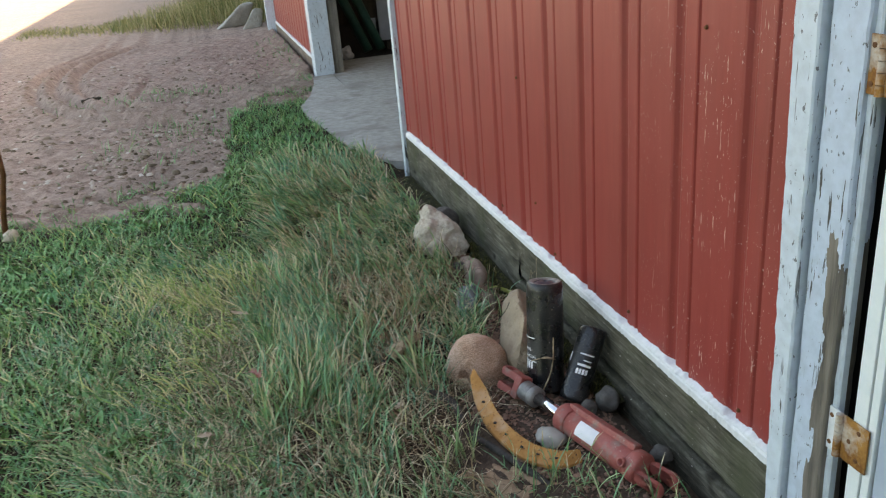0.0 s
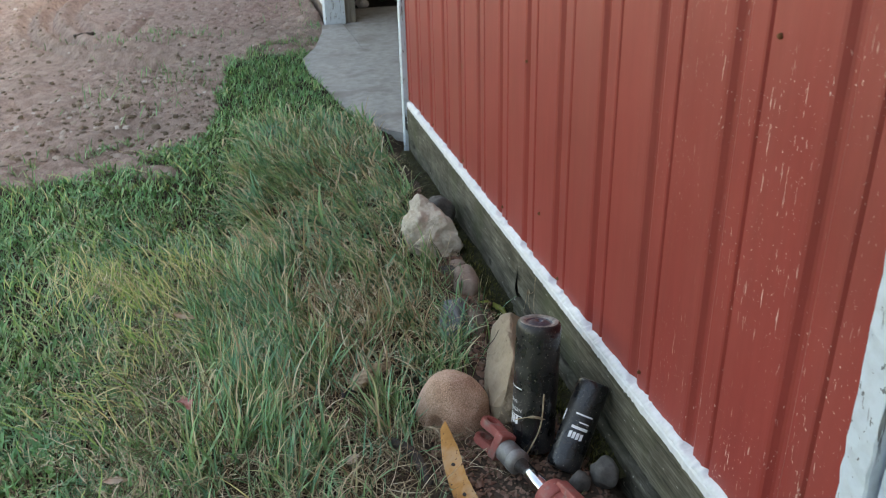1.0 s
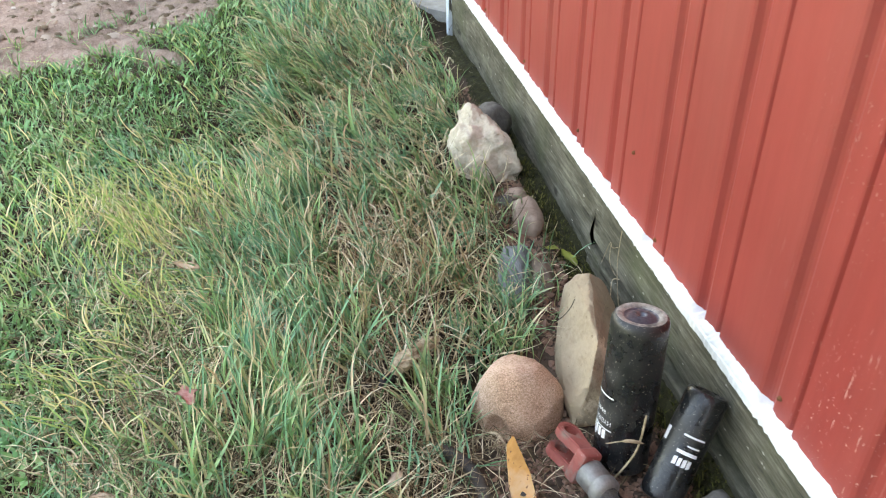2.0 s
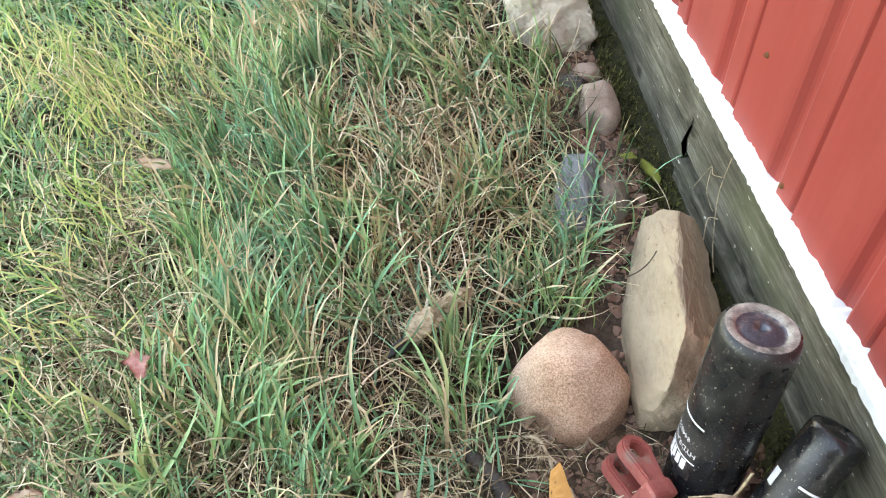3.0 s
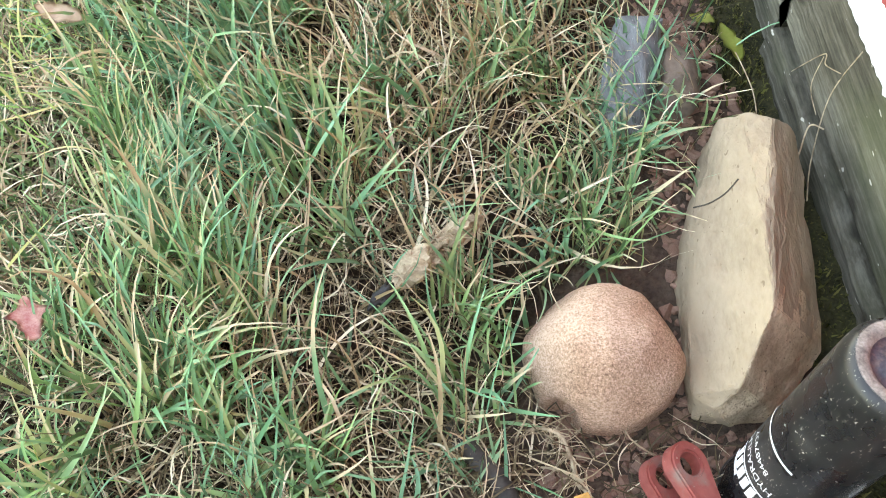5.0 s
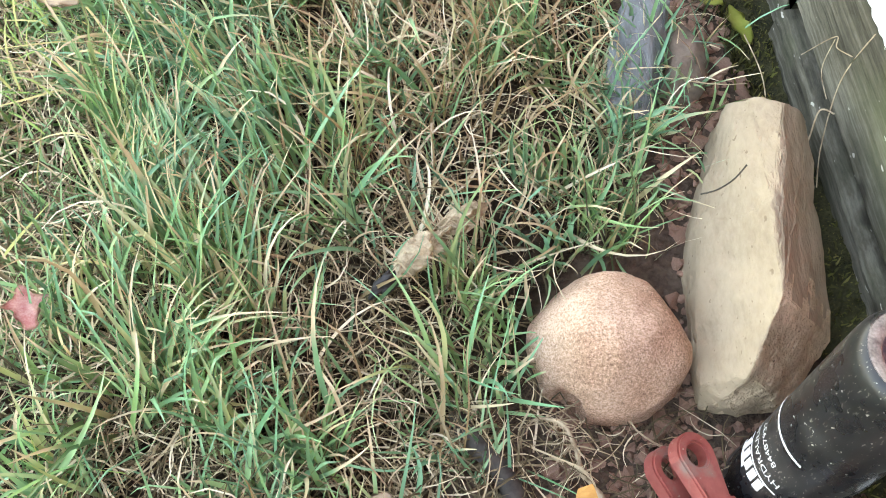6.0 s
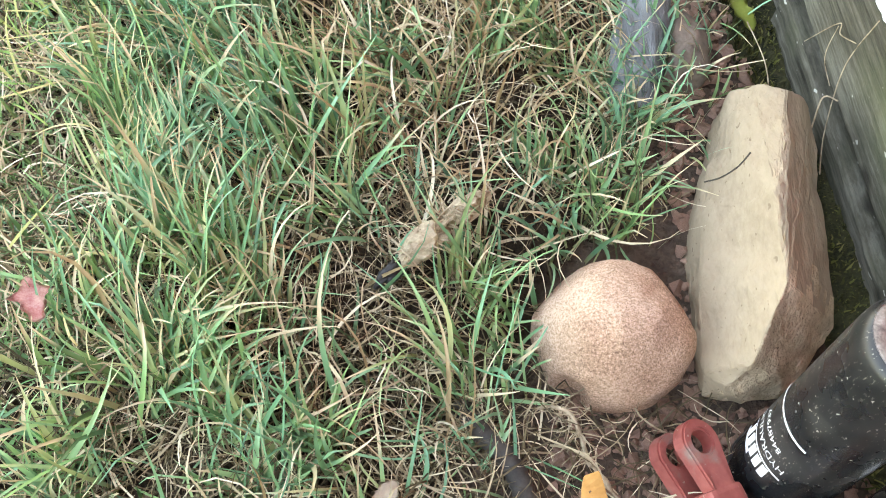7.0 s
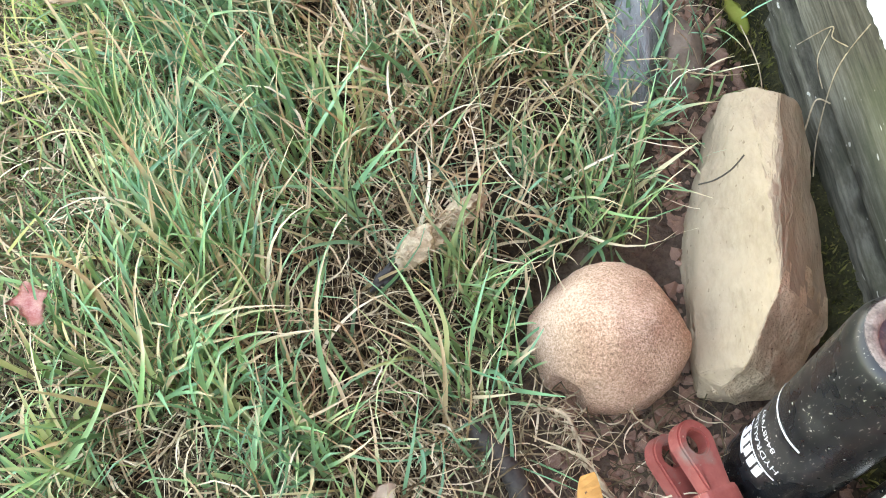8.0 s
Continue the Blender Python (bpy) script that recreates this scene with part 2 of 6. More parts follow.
CLOD = make_blades("dry_clod", [(0.0, (0.07, 0.05, 0.04)), (0.5, (0.17, 0.125, 0.10)), (0.85, (0.30, 0.23, 0.185)), (1.0, (0.50, 0.45, 0.40))], 0.95, 0.1, 0.0)
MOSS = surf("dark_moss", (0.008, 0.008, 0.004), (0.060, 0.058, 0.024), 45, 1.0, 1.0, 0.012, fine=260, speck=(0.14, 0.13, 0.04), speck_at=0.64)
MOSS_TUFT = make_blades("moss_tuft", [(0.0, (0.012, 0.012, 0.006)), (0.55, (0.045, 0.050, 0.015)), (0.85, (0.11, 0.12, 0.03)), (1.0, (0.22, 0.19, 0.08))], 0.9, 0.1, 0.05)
DIRTY_PLANK = surf("soil_stained_plank", (0.11, 0.08, 0.06), (0.27, 0.20, 0.155), 12, 0.95, 0.6, 0.005, stretch=(1, 0.3, 1))
# floor colour that holds the darkness of the barn's interior
FLOOR_SHADE = surf("shaded_floor_black", (0.008, 0.007, 0.006), (0.03, 0.026, 0.022), 12, 0.95, 0.8, 0.01)
def make_can():
    """Black enamel with dust lying in streaks and patches, and a few chips."""
    m, t, b, link = nodes_of("dusty_black_enamel")
    v = coords(t)
    col = ramp(t, texnoise(t, v, 14, 5), [(0.35, (0.005, 0.006, 0.007)), (0.7, (0.020, 0.020, 0.021))])
    where = ramp(t, texnoise(t, v, 16, 3), [(0.46, (0, 0, 0)), (0.66, (1, 1, 1))])
    dust = ramp(t, texnoise(t, coords(t, (420, 420, 150)), 1.0, 3), [(0.62, (0, 0, 0)), (0.70, (1, 1, 1))])
    grit = ramp(t, texnoise(t, coords(t, (260, 260, 240)), 1.0, 1), [(0.72, (0, 0, 0)), (0.76, (1, 1, 1))])
    film = calc(t, "MULTIPLY", where, 0.045)
    col = mixc(t, film, col, (0.30, 0.27, 0.22))
    col = mixc(t, calc(t, "MULTIPLY", dust, calc(t, "MULTIPLY", calc(t, "ADD", where, 0.25), 0.85)), col, (0.27, 0.245, 0.20))
    col = mixc(t, calc(t, "MULTIPLY", grit, 0.8), col, (0.42, 0.39, 0.33))
    link(col, b.inputs["Base Color"])
    rough = t.nodes.new("ShaderNodeMapRange")
    rough.inputs[3].default_value, rough.inputs[4].default_value = 0.26, 0.6
    link(where, rough.inputs[0])
    link(rough.outputs[0], b.inputs["Roughness"])
    bump(t, b, dust, 0.12, 0.0006)
    return m


BLACK_CAN = make_can()
CAN_TOP = surf("scuffed_black_metal", (0.025, 0.026, 0.033), (0.13, 0.135, 0.16), 40, 0.3, 0.3, 0.001, metal=0.4, stain=(0.30, 0.24, 0.20), stain_scale=45)
RIM_DUST = surf("dusty_chipped_enamel", (0.10, 0.085, 0.07), (0.52, 0.47, 0.40), 60, 0.6, 0.5, 0.002, stain=(0.012, 0.012, 0.016), stain_scale=22)
PRINT = surf("white_print", (0.68, 0.69, 0.70), (0.80, 0.80, 0.80), 60, 0.5, 0.05, 0.0005)
RED_PAINT = surf("faded_red_enamel", (0.25, 0.050, 0.040), (0.42, 0.115, 0.092), 16, 0.55, 0.3, 0.001, stain=(0.25, 0.165, 0.135), stain_scale=26, speck=(0.42, 0.26, 0.20), speck_at=0.68)
CHROME = surf("chrome_rod", (0.62, 0.63, 0.65), (0.75, 0.76, 0.78), 20, 0.14, 0.05, 0.0005, metal=1.0)
GREY_METAL = surf("dirty_grey_metal", (0.16, 0.15, 0.14), (0.36, 0.35, 0.33), 18, 0.5, 0.25, 0.001, metal=0.5)
YELLOW_IRON = surf("worn_orange_paint", (0.34, 0.15, 0.045), (0.56, 0.28, 0.095), 13, 0.85, 0.8, 0.004, stain=(0.50, 0.32, 0.19), stain_scale=12, speck=(0.13, 0.065, 0.035), speck_at=0.64)
BLACK_RUBBER = surf("dusty_black_rubber", (0.020, 0.018, 0.017), (0.095, 0.083, 0.07), 16, 0.7, 0.4, 0.002)
TAN_FIBRE = surf("frayed_tan_fibre", (0.14, 0.09, 0.05), (0.66, 0.54, 0.37), 45, 0.95, 1.0, 0.006, fine=150, stretch=(1, 1, 1))
HOOF_AND_HOLE_DARK = surf("dark_hoof_and_hole", (0.012, 0.011, 0.010), (0.045, 0.04, 0.035), 30, 0.6, 0.5, 0.002)
SAWDUST = surf("orange_sawdust", (0.24, 0.155, 0.10), (0.46, 0.32, 0.21), 40, 1.0, 0.9, 0.006, fine=300)
LEAF_TAN = surf("dry_tan_leaf", (0.56, 0.42, 0.31), (0.80, 0.67, 0.53), 40, 0.8, 0.4, 0.001)
LEAF_PINK = surf("faded_pink_leaf", (0.58, 0.16, 0.17), (0.88, 0.66, 0.58), 75, 0.8, 0.4, 0.001)
LEAF_YELLOW = surf("yellow_green_leaf", (0.30, 0.36, 0.06), (0.44, 0.47, 0.12), 30, 0.6, 0.3, 0.001)
ROD_RUST = surf("rusty_iron", (0.09, 0.035, 0.015), (0.24, 0.11, 0.05), 30, 0.8, 0.5, 0.002)
GREEN_PAINT = surf("dark_green_enamel", (0.012, 0.06, 0.04), (0.03, 0.11, 0.075), 8, 0.45, 0.1, 0.001)
GREY_SHEET = surf("pale_grey_sheet", (0.36, 0.40, 0.43), (0.46, 0.49, 0.52), 5, 0.6, 0.1, 0.001)
# near black that stands for the shade inside gaps and seams
GAP_SHADE = surf("black_gap_shade", (0.002, 0.002, 0.002), (0.006, 0.006, 0.006), 9, 0.9, 0.2, 0.002)
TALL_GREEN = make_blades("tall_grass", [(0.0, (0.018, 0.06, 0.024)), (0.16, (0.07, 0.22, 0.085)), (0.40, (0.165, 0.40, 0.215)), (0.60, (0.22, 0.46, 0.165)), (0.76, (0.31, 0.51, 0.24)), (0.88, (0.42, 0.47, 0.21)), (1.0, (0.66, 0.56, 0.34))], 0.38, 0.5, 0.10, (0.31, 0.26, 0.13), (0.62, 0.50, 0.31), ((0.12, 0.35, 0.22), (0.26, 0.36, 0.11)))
STRAW = make_blades("dead_straw", [(0.0, (0.028, 0.02, 0.012)), (0.45, (0.13, 0.092, 0.055)), (0.76, (0.45, 0.35, 0.225)), (1.0, (0.84, 0.74, 0.54))], 0.7, 0.3, 0.12)
BLEACHED = make_blades("bleached_leaf", [(0.0, (0.22, 0.13, 0.06)), (0.35, (0.46, 0.34, 0.19)), (0.7, (0.66, 0.55, 0.36)), (1.0, (0.92, 0.83, 0.64))], 0.6, 0.4, 0.15, (0.24, 0.15, 0.07))
LAWN = make_blades("lawn_grass", [(0.0, (0.025, 0.11, 0.03)), (0.45, (0.085, 0.29, 0.085)), (0.78, (0.17, 0.42, 0.17)), (0.93, (0.28, 0.45, 0.17)), (1.0, (0.50, 0.46, 0.22))], 0.45, 0.45, 0.10, (0.22, 0.24, 0.09), None, ((0.08, 0.29, 0.11), (0.19, 0.32, 0.09)))
DRY_GRASS = make_blades("dry_lot_grass", [(0.0, (0.10, 0.15, 0.05)), (0.5, (0.26, 0.24, 0.10)), (1.0, (0.48, 0.40, 0.22))], 0.7, 0.2, 0.1)
YELLOW_GRASS = make_blades("mown_yellow_grass", [(0.0, (0.22, 0.44, 0.11)), (0.5, (0.42, 0.52, 0.17)), (0.8, (0.64, 0.56, 0.24)), (1.0, (0.88, 0.74, 0.42))], 0.6, 0.3, 0.25)


# ---- builders ----
def link_mesh(name, bm, material, smooth=False):
    me = bpy.data.meshes.new(name)
    bm.normal_update()
    bm.to_mesh(me)
    bm.free()
    me.materials.append(material)
    if smooth:
        me.polygons.foreach_set("use_smooth", [True] * len(me.polygons))
    return new(name, me)


def part(name, bm, material, parent, label="", smooth=False):
    ob = link_mesh(name, bm, material, smooth)
    ob.parent = parent
    if label:
        tagged(ob, label)
    return ob


def thing(name, label, category, group="", kind="", at=None):
    ob = new(name)
    ob.empty_display_size = 0.05
    if at is not None:
        ob.matrix_world = at
    return tagged(ob, label, category, group, kind)


def box(x0, x1, y0, y1, z0, z1, bev=0.0, bm=None):
    out = bm or bmesh.new()
    tmp = bmesh.new()
    bmesh.ops.create_cube(tmp, size=1.0)
    for v in tmp.verts:
        v.co = Vector((x0 + (v.co.x + 0.5) * (x1 - x0), y0 + (v.co.y + 0.5) * (y1 - y0), z0 + (v.co.z + 0.5) * (z1 - z0)))
    if bev:
        bmesh.ops.bevel(tmp, geom=tmp.edges[:], offset=bev, segments=2, affect='EDGES', profile=0.6)
    merge(out, tmp)
    return out


def merge(out, tmp, m=None):
    me = bpy.data.meshes.new("tmp")
    if m is not None:
        bmesh.ops.transform(tmp, matrix=m, verts=tmp.verts)
    tmp.to_mesh(me)
    tmp.free()
    out.from_mesh(me)
    bpy.data.meshes.remove(me)


def turned(profile, steps=40, m=None, bm=None):
    """A body of revolution round z: profile is (radius, height) from one end to the other."""
    out = bm or bmesh.new()
    tmp = bmesh.new()
    rings = []
    for r, z in profile:
        if r < 1e-6:
            rings.append([tmp.verts.new((0, 0, z))])
        else:
            rings.append([tmp.verts.new((r * math.cos(2 * math.pi * i / steps), r * math.sin(2 * math.pi * i / steps), z)) for i in range(steps)])
    for a, b in zip(rings, rings[1:]):
        for i in range(steps):
            j = (i + 1) % steps
            if len(a) == 1 and len(b) == 1:
                continue
            if len(a) == 1:
                tmp.faces.new((a[0], b[j], b[i]))
            elif len(b) == 1:
                tmp.faces.new((a[i], a[j], b[0]))
            else:
                tmp.faces.new((a[i], a[j], b[j], b[i]))
    bmesh.ops.recalc_face_normals(tmp, faces=tmp.faces)
    merge(out, tmp, m)
    return out


def axis(a, b, spin=0.0):
    """The pose whose z runs from a towards b."""
    a, b = Vector(a), Vector(b)
    z = (b - a).normalized()
    x = (Vector((1, 0, 0)) - z * z.x).normalized()
    y = z.cross(x)
    turn = Matrix((x, y, z)).transposed().to_4x4()
    return Matrix.Translation(a) @ turn @ Matrix.Rotation(radians(spin), 4, 'Z')


def rod(points, radius, steps=10, bm=None):
    """A round bar along points, its ends closed. radius: a number or one for each point."""
    out = bm or bmesh.new()
    pts = [Vector(p) for p in points]
    rad = radius if isinstance(radius, (list, tuple)) else [radius] * len(pts)
    rings = []
    for i, p in enumerate(pts):
        d = (pts[min(i + 1, len(pts) - 1)] - pts[max(i - 1, 0)]).normalized()
        q = d.to_track_quat('Z', 'Y')
        rings.append([out.verts.new(p + q @ Vector((rad[i] * math.cos(2 * math.pi * k / steps), rad[i] * math.sin(2 * math.pi * k / steps), 0))) for k in range(steps)])
    for a, b in zip(rings, rings[1:]):
        for k in range(steps):
            out.faces.new((a[k], a[(k + 1) % steps], b[(k + 1) % steps], b[k]))
    out.faces.new(rings[0][::-1])
    out.faces.new(rings[-1])
    return out


def curve_points(keys, n):
    """n points on a smooth line through keys."""
    keys = [Vector(k) for k in keys]
    out = []
    for i in range(n):
        u = i / (n - 1) * (len(keys) - 1)
        k = min(int(u), len(keys) - 2)
        f = u - k
        p0, p1, p2, p3 = keys[max(k - 1, 0)], keys[k], keys[k + 1], keys[min(k + 2, len(keys) - 1)]
        out.append(0.5 * ((2 * p1) + (p2 - p0) * f + (2 * p0 - 5 * p1 + 4 * p2 - p3) * f * f + (3 * p1 - p0 - 3 * p2 + p3) * f ** 3))
    return out


def hull_stone(points, cuts=3, wobble=0.006, scale=14.0, seed=0.0, soften=0.012):
    """A broken stone: the hull of a few corners, its edges worn, its faces uneven."""
    bm = bmesh.new()
    for p in points:
        bm.verts.new(p)
    res = bmesh.ops.convex_hull(bm, input=bm.verts)
    bmesh.ops.delete(bm, geom=list({g for g in res["geom_interior"] + res["geom_unused"] if isinstance(g, bmesh.types.BMVert)}), context='VERTS')
    bmesh.ops.dissolve_limit(bm, angle_limit=radians(3), verts=bm.verts, edges=bm.edges)
    bmesh.ops.bevel(bm, geom=bm.edges[:], offset=soften, segments=2, affect='EDGES', profile=0.5, clamp_overlap=True)
    bmesh.ops.triangulate(bm, faces=bm.faces)
    for _ in range(cuts):
        long = [e for e in bm.edges if e.calc_length() > 0.012]
        if not long:
            break
        bmesh.ops.subdivide_edges(bm, edges=long, cuts=1)
        bmesh.ops.triangulate(bm, faces=bm.faces)
    bm.normal_update()
    for v in bm.verts:
        o = Vector((seed, seed * 2, 0))
        n1 = noise.fractal(v.co * scale + o, 1.0, 2.0, 4)
        n2 = noise.fractal(v.co * scale * 5 + o, 1.0, 2.0, 3)
        v.co += v.normal * (wobble * n1 + wobble * 0.3 * n2)
    return bm


def round_stone(size, seed, lumps=0.12, detail=4, flats=()):
    """A worn boulder: a ball of that size in three directions, lumpy, with flats (normal, distance) cut off."""
    bm = bmesh.new()
    bmesh.ops.create_icosphere(bm, subdivisions=detail, radius=1.0)
    for v in bm.verts:
        n = noise.fractal(v.co * 1.3 + Vector((seed, 0, seed * 3)), 1.0, 2.0, 3)
        n2 = noise.fractal(v.co * 7 + Vector((seed, 5, 0)), 1.0, 2.0, 3)
        p = v.co * (1 + lumps * n + lumps * 0.12 * n2)
        for nrm, dist in flats:
            nv = Vector(nrm).normalized()
            over = p.dot(nv) - dist
            if over > 0:
                p -= nv * over * 0.72
        v.co = Vector((p.x * size[0], p.y * size[1], p.z * size[2]))
    return bm


def fast_mesh(name, verts, quads, material, smooth=False):
    me = bpy.data.meshes.new(name)
    nv, nq = len(verts), len(quads)
    me.vertices.add(nv)
    me.vertices.foreach_set("co", np.asarray(verts, np.float32).ravel())
    me.loops.add(nq * 4)
    me.loops.foreach_set("vertex_index", np.asarray(quads, np.int32).ravel())
    me.polygons.add(nq)
    me.polygons.foreach_set("loop_start", np.arange(0, nq * 4, 4, dtype=np.int32))
    me.polygons.foreach_set("loop_total", np.full(nq, 4, np.int32))
    me.update(calc_edges=True)
    me.polygons.foreach_set("use_smooth", np.full(nq, smooth))
    me.materials.append(material)
    return new(name, me)


# ---- ground ----
def wave(x, y):
    """Gentle unevenness of the ground."""
    return (0.012 * np.sin(2.1 * x + 0.7) * np.cos(1.7 * y + 0.3) + 0.008 * np.sin(5.3 * x - 3.1 * y) + 0.005 * np.sin(9.7 * x + 8.3 * y + 1.0)
            + 0.003 * np.sin(23 * x - 17 * y) + 0.002 * np.sin(41 * y + 37 * x))


def turf_amount(x, y):
    wob = 0.14 * np.sin(7 * y + 3 * x) + 0.11 * np.sin(13 * y - 9 * x) + 0.10 * np.sin(23 * x + 5 + 4 * np.sin(6 * y)) + 0.06 * np.sin(57 * x + 41 * y)
    front = np.interp(x, [-9, -2.6, -1.95, -1.45, -1.1, -0.92, -0.86, -0.80, -0.64, -0.2, 0], [2.2, 2.25, 2.3, 2.4, 2.32, 2.6, 3.3, 4.2, 4.6, 4.65, 4.8])
    return np.clip((front - y + wob) / 0.25, 0, 1)


def ground_height(x, y):
    near = np.exp(-(x / 6) ** 2 - ((y - 3) / 9) ** 2)
    z = wave(x, y) * near
    # lumpy soil and ruts in the bare lot
    lot = 1 - turf_amount(x, y)
    clods = np.maximum(0, np.sin(21 * x + 4 * np.sin(9 * y)) * np.sin(19 * y + 3 * np.sin(13 * x + 1)) - 0.35) + 0.6 * np.maximum(0, np.sin(47 * x + 11 * y) * np.sin(39 * y - 17 * x + 2) - 0.3)
    z += lot * near * 0.026 * clods
    for cx, cy, r in ((-0.9, 7.2, 1.45), (-0.9, 7.2, 1.25), (-0.9, 7.2, 1.62)):
        ring = np.abs(np.hypot((x - cx), (y - cy) * 0.55) - r)
        z -= lot * (0.045 * np.exp(-(ring / 0.04) ** 2) - 0.02 * np.exp(-((ring - 0.09) / 0.04) ** 2)) * (x < -1.1) * (y > 4.3)
    for gx in (-1.55, -1.75):
        z -= lot * 0.040 * np.exp(-((x - gx - 0.06 * (y - 5)) / 0.03) ** 2) * np.exp(-((y - 5.7) / 1.0) ** 4)
    z += lot * near * (0.010 * np.sin(14 * x + 3 * np.sin(3 * y)) * np.sin(6 * y + 2 * x) + 0.006 * np.sin(33 * x + 27 * y))
    # the soil lies a little lower along the plank
    z -= 0.012 * np.exp(-((x + 0.03) / 0.05) ** 2) * (y < 2.1)
    # soil banked against the far stretch of wall
    z += 0.05 * np.exp(-((x + 0.02) / 0.22) ** 2) * (y > 5.6) * (y < 9.2)
    inside = (x > -0.02) & (y > -3.2) & (y < 18)
    edge = np.interp(y, [2.18, 2.35, 2.62, 3.05, 3.7, 4.1, 4.45, 4.95, 5.28], [0.1, -0.06, -0.16, -0.24, -0.31, -0.30, -0.2, -0.1, -0.05])
    inside |= (y > 2.2) & (y < 5.28) & (x > edge + 0.03)
    return np.where(inside, -0.03, z)


def build_ground():
    xs = np.concatenate([-np.geomspace(900, 4.2, 26), np.arange(-4, -1.6, 0.035), np.arange(-1.6, 0.1, 0.02), np.arange(0.1, 1.0, 0.1), np.geomspace(1.2, 900, 24)])
    ys = np.concatenate([-np.geomspace(900, 3.2, 22), np.arange(-3, -1, 0.08), np.arange(-1, 2.6, 0.022), np.arange(2.6, 9, 0.035), np.geomspace(9.1, 900, 34)])
    X, Y = np.meshgrid(xs, ys, indexing="ij")
    Z = ground_height(X, Y)
    verts = np.stack([X, Y, Z], -1).reshape(-1, 3)
    n = len(ys)
    i, j = np.meshgrid(np.arange(len(xs) - 1), np.arange(n - 1), indexing="ij")
    a = (i * n + j).ravel()
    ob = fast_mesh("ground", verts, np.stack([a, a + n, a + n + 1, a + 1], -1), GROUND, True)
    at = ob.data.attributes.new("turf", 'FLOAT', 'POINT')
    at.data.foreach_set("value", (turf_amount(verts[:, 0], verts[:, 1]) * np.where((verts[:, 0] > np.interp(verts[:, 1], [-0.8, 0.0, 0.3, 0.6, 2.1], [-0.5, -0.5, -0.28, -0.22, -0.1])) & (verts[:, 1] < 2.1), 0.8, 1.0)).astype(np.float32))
    tagged(ob, "bare brown dirt lot with soil under the grass, darkened as shade", "ground", kind="structure")


build_ground()


# ---- barn: walls, trim, doors, roof ----
RIB, GROOVE0 = 0.2250, 0.012
STEEL_X, STEEL_DEPTH = 0.009, 0.0125
WALL_Y0, WALL_Y1, EAVE = -0.757, 2.125, 2.55


def siding_profile(y0, y1):
    """Corners (y, x) of the ribbed sheet seen from above: broad flats, each with one soft broad groove and one narrow crease."""
    pts = []
    k0, k1 = math.floor((y0 - GROOVE0) / RIB) - 1, math.ceil((y1 - GROOVE0) / RIB) + 1
    x, d = STEEL_X, STEEL_DEPTH
    for k in range(k0, k1 + 1):
        c, g = GROOVE0 + k * RIB, GROOVE0 + k * RIB + 0.068
        pts += [(c - 0.005, x), (c - 0.003, x + d * 0.45), (c + 0.002, x + d * 0.5), (c + 0.006, x + d * 0.1), (c + 0.010, x),
                (g - 0.022, x), (g - 0.018, x + d * 0.12), (g - 0.013, x + d * 0.85), (g - 0.009, x + d), (g + 0.003, x + d), (g + 0.008, x + d * 0.82), (g + 0.016, x + d * 0.2), (g + 0.022, x + d * 0.03), (g + 0.028, x)]
    inner = [p for p in pts if y0 < p[0] < y1]
    ys, xs = [p[0] for p in pts], [p[1] for p in pts]
    return [(y0, float(np.interp(y0, ys, xs)))] + inner + [(y1, float(np.interp(y1, ys, xs)))]


def siding_panel(y0, y1, z0, z1, off=0.0):
    bm = bmesh.new()
    prof = siding_profile(y0, y1)
    zs = [z0, z0 + 0.35, z0 + 0.8, z1]
    rows = [[bm.verts.new((x + off, y, z)) for y, x in prof] for z in zs]
    back = [[bm.verts.new((x + off + 0.0012, y, z)) for y, x in prof] for z in zs]
    for layer, flip in ((rows, False), (back, True)):
        for a, b in zip(layer, layer[1:]):
            for i in range(len(prof) - 1):
                f = (a[i], b[i], b[i + 1], a[i + 1])
                bm.faces.new(f[::-1] if flip else f)
    for i in range(len(prof) - 1):
        bm.faces.new((rows[0][i], rows[0][i + 1], back[0][i + 1], back[0][i]))
    bmesh.ops.recalc_face_normals(bm, faces=bm.faces)
    return bm


def build_wall(name, y0, y1, label, foot=0.2145):
    wall = link_mesh(name, box(0.06, 0.10, y0, y1, 0.0, EAVE), DARK_WOOD)
    tagged(wall, label, "wall", kind="structure")
    y = y0
    while y < y1 - 0.01:
        e = min(y + 4 * RIB, y1)
        part("siding_panel", siding_panel(y, e, foot, EAVE, 0.0), STEEL, wall)
        y = e
    return wall


wall_near = build_wall("wall_1", WALL_Y0, WALL_Y1, "barn wall of faded red ribbed steel siding")
wall_far = build_wall("wall_2", 5.50, 9.0, "second stretch of red ribbed steel barn siding", 0.145)
tagged(link_mesh("wall_3", box(0.02, 0.10, -3.2, -1.9, 0.0, EAVE), DARK_WOOD), "dark timber barn wall beyond the door", "wall", kind="structure")
tagged(link_mesh("wall_4", box(0.02, 0.10, -1.9, WALL_Y0, 2.12, EAVE), DARK_WOOD), "dark timber wall over the door", "wall", kind="structure")
tagged(link_mesh("wall_5", box(0.02, 0.10, WALL_Y1, 5.50, 2.35, EAVE), DARK_WOOD), "dark timber wall over the wide doorway", "wall", kind="structure")
tagged(link_mesh("wall_back", box(5.0, 5.1, -3.2, 9.0, 0.0, 4.2), DARK_WOOD), "dark timber back wall of the barn", "wall", kind="structure")
tagged(link_mesh("wall_end_1", box(0.10, 5.0, -3.3, -3.2, 0.0, 4.2), DARK_WOOD), "dark timber end wall of the barn", "wall", kind="structure")
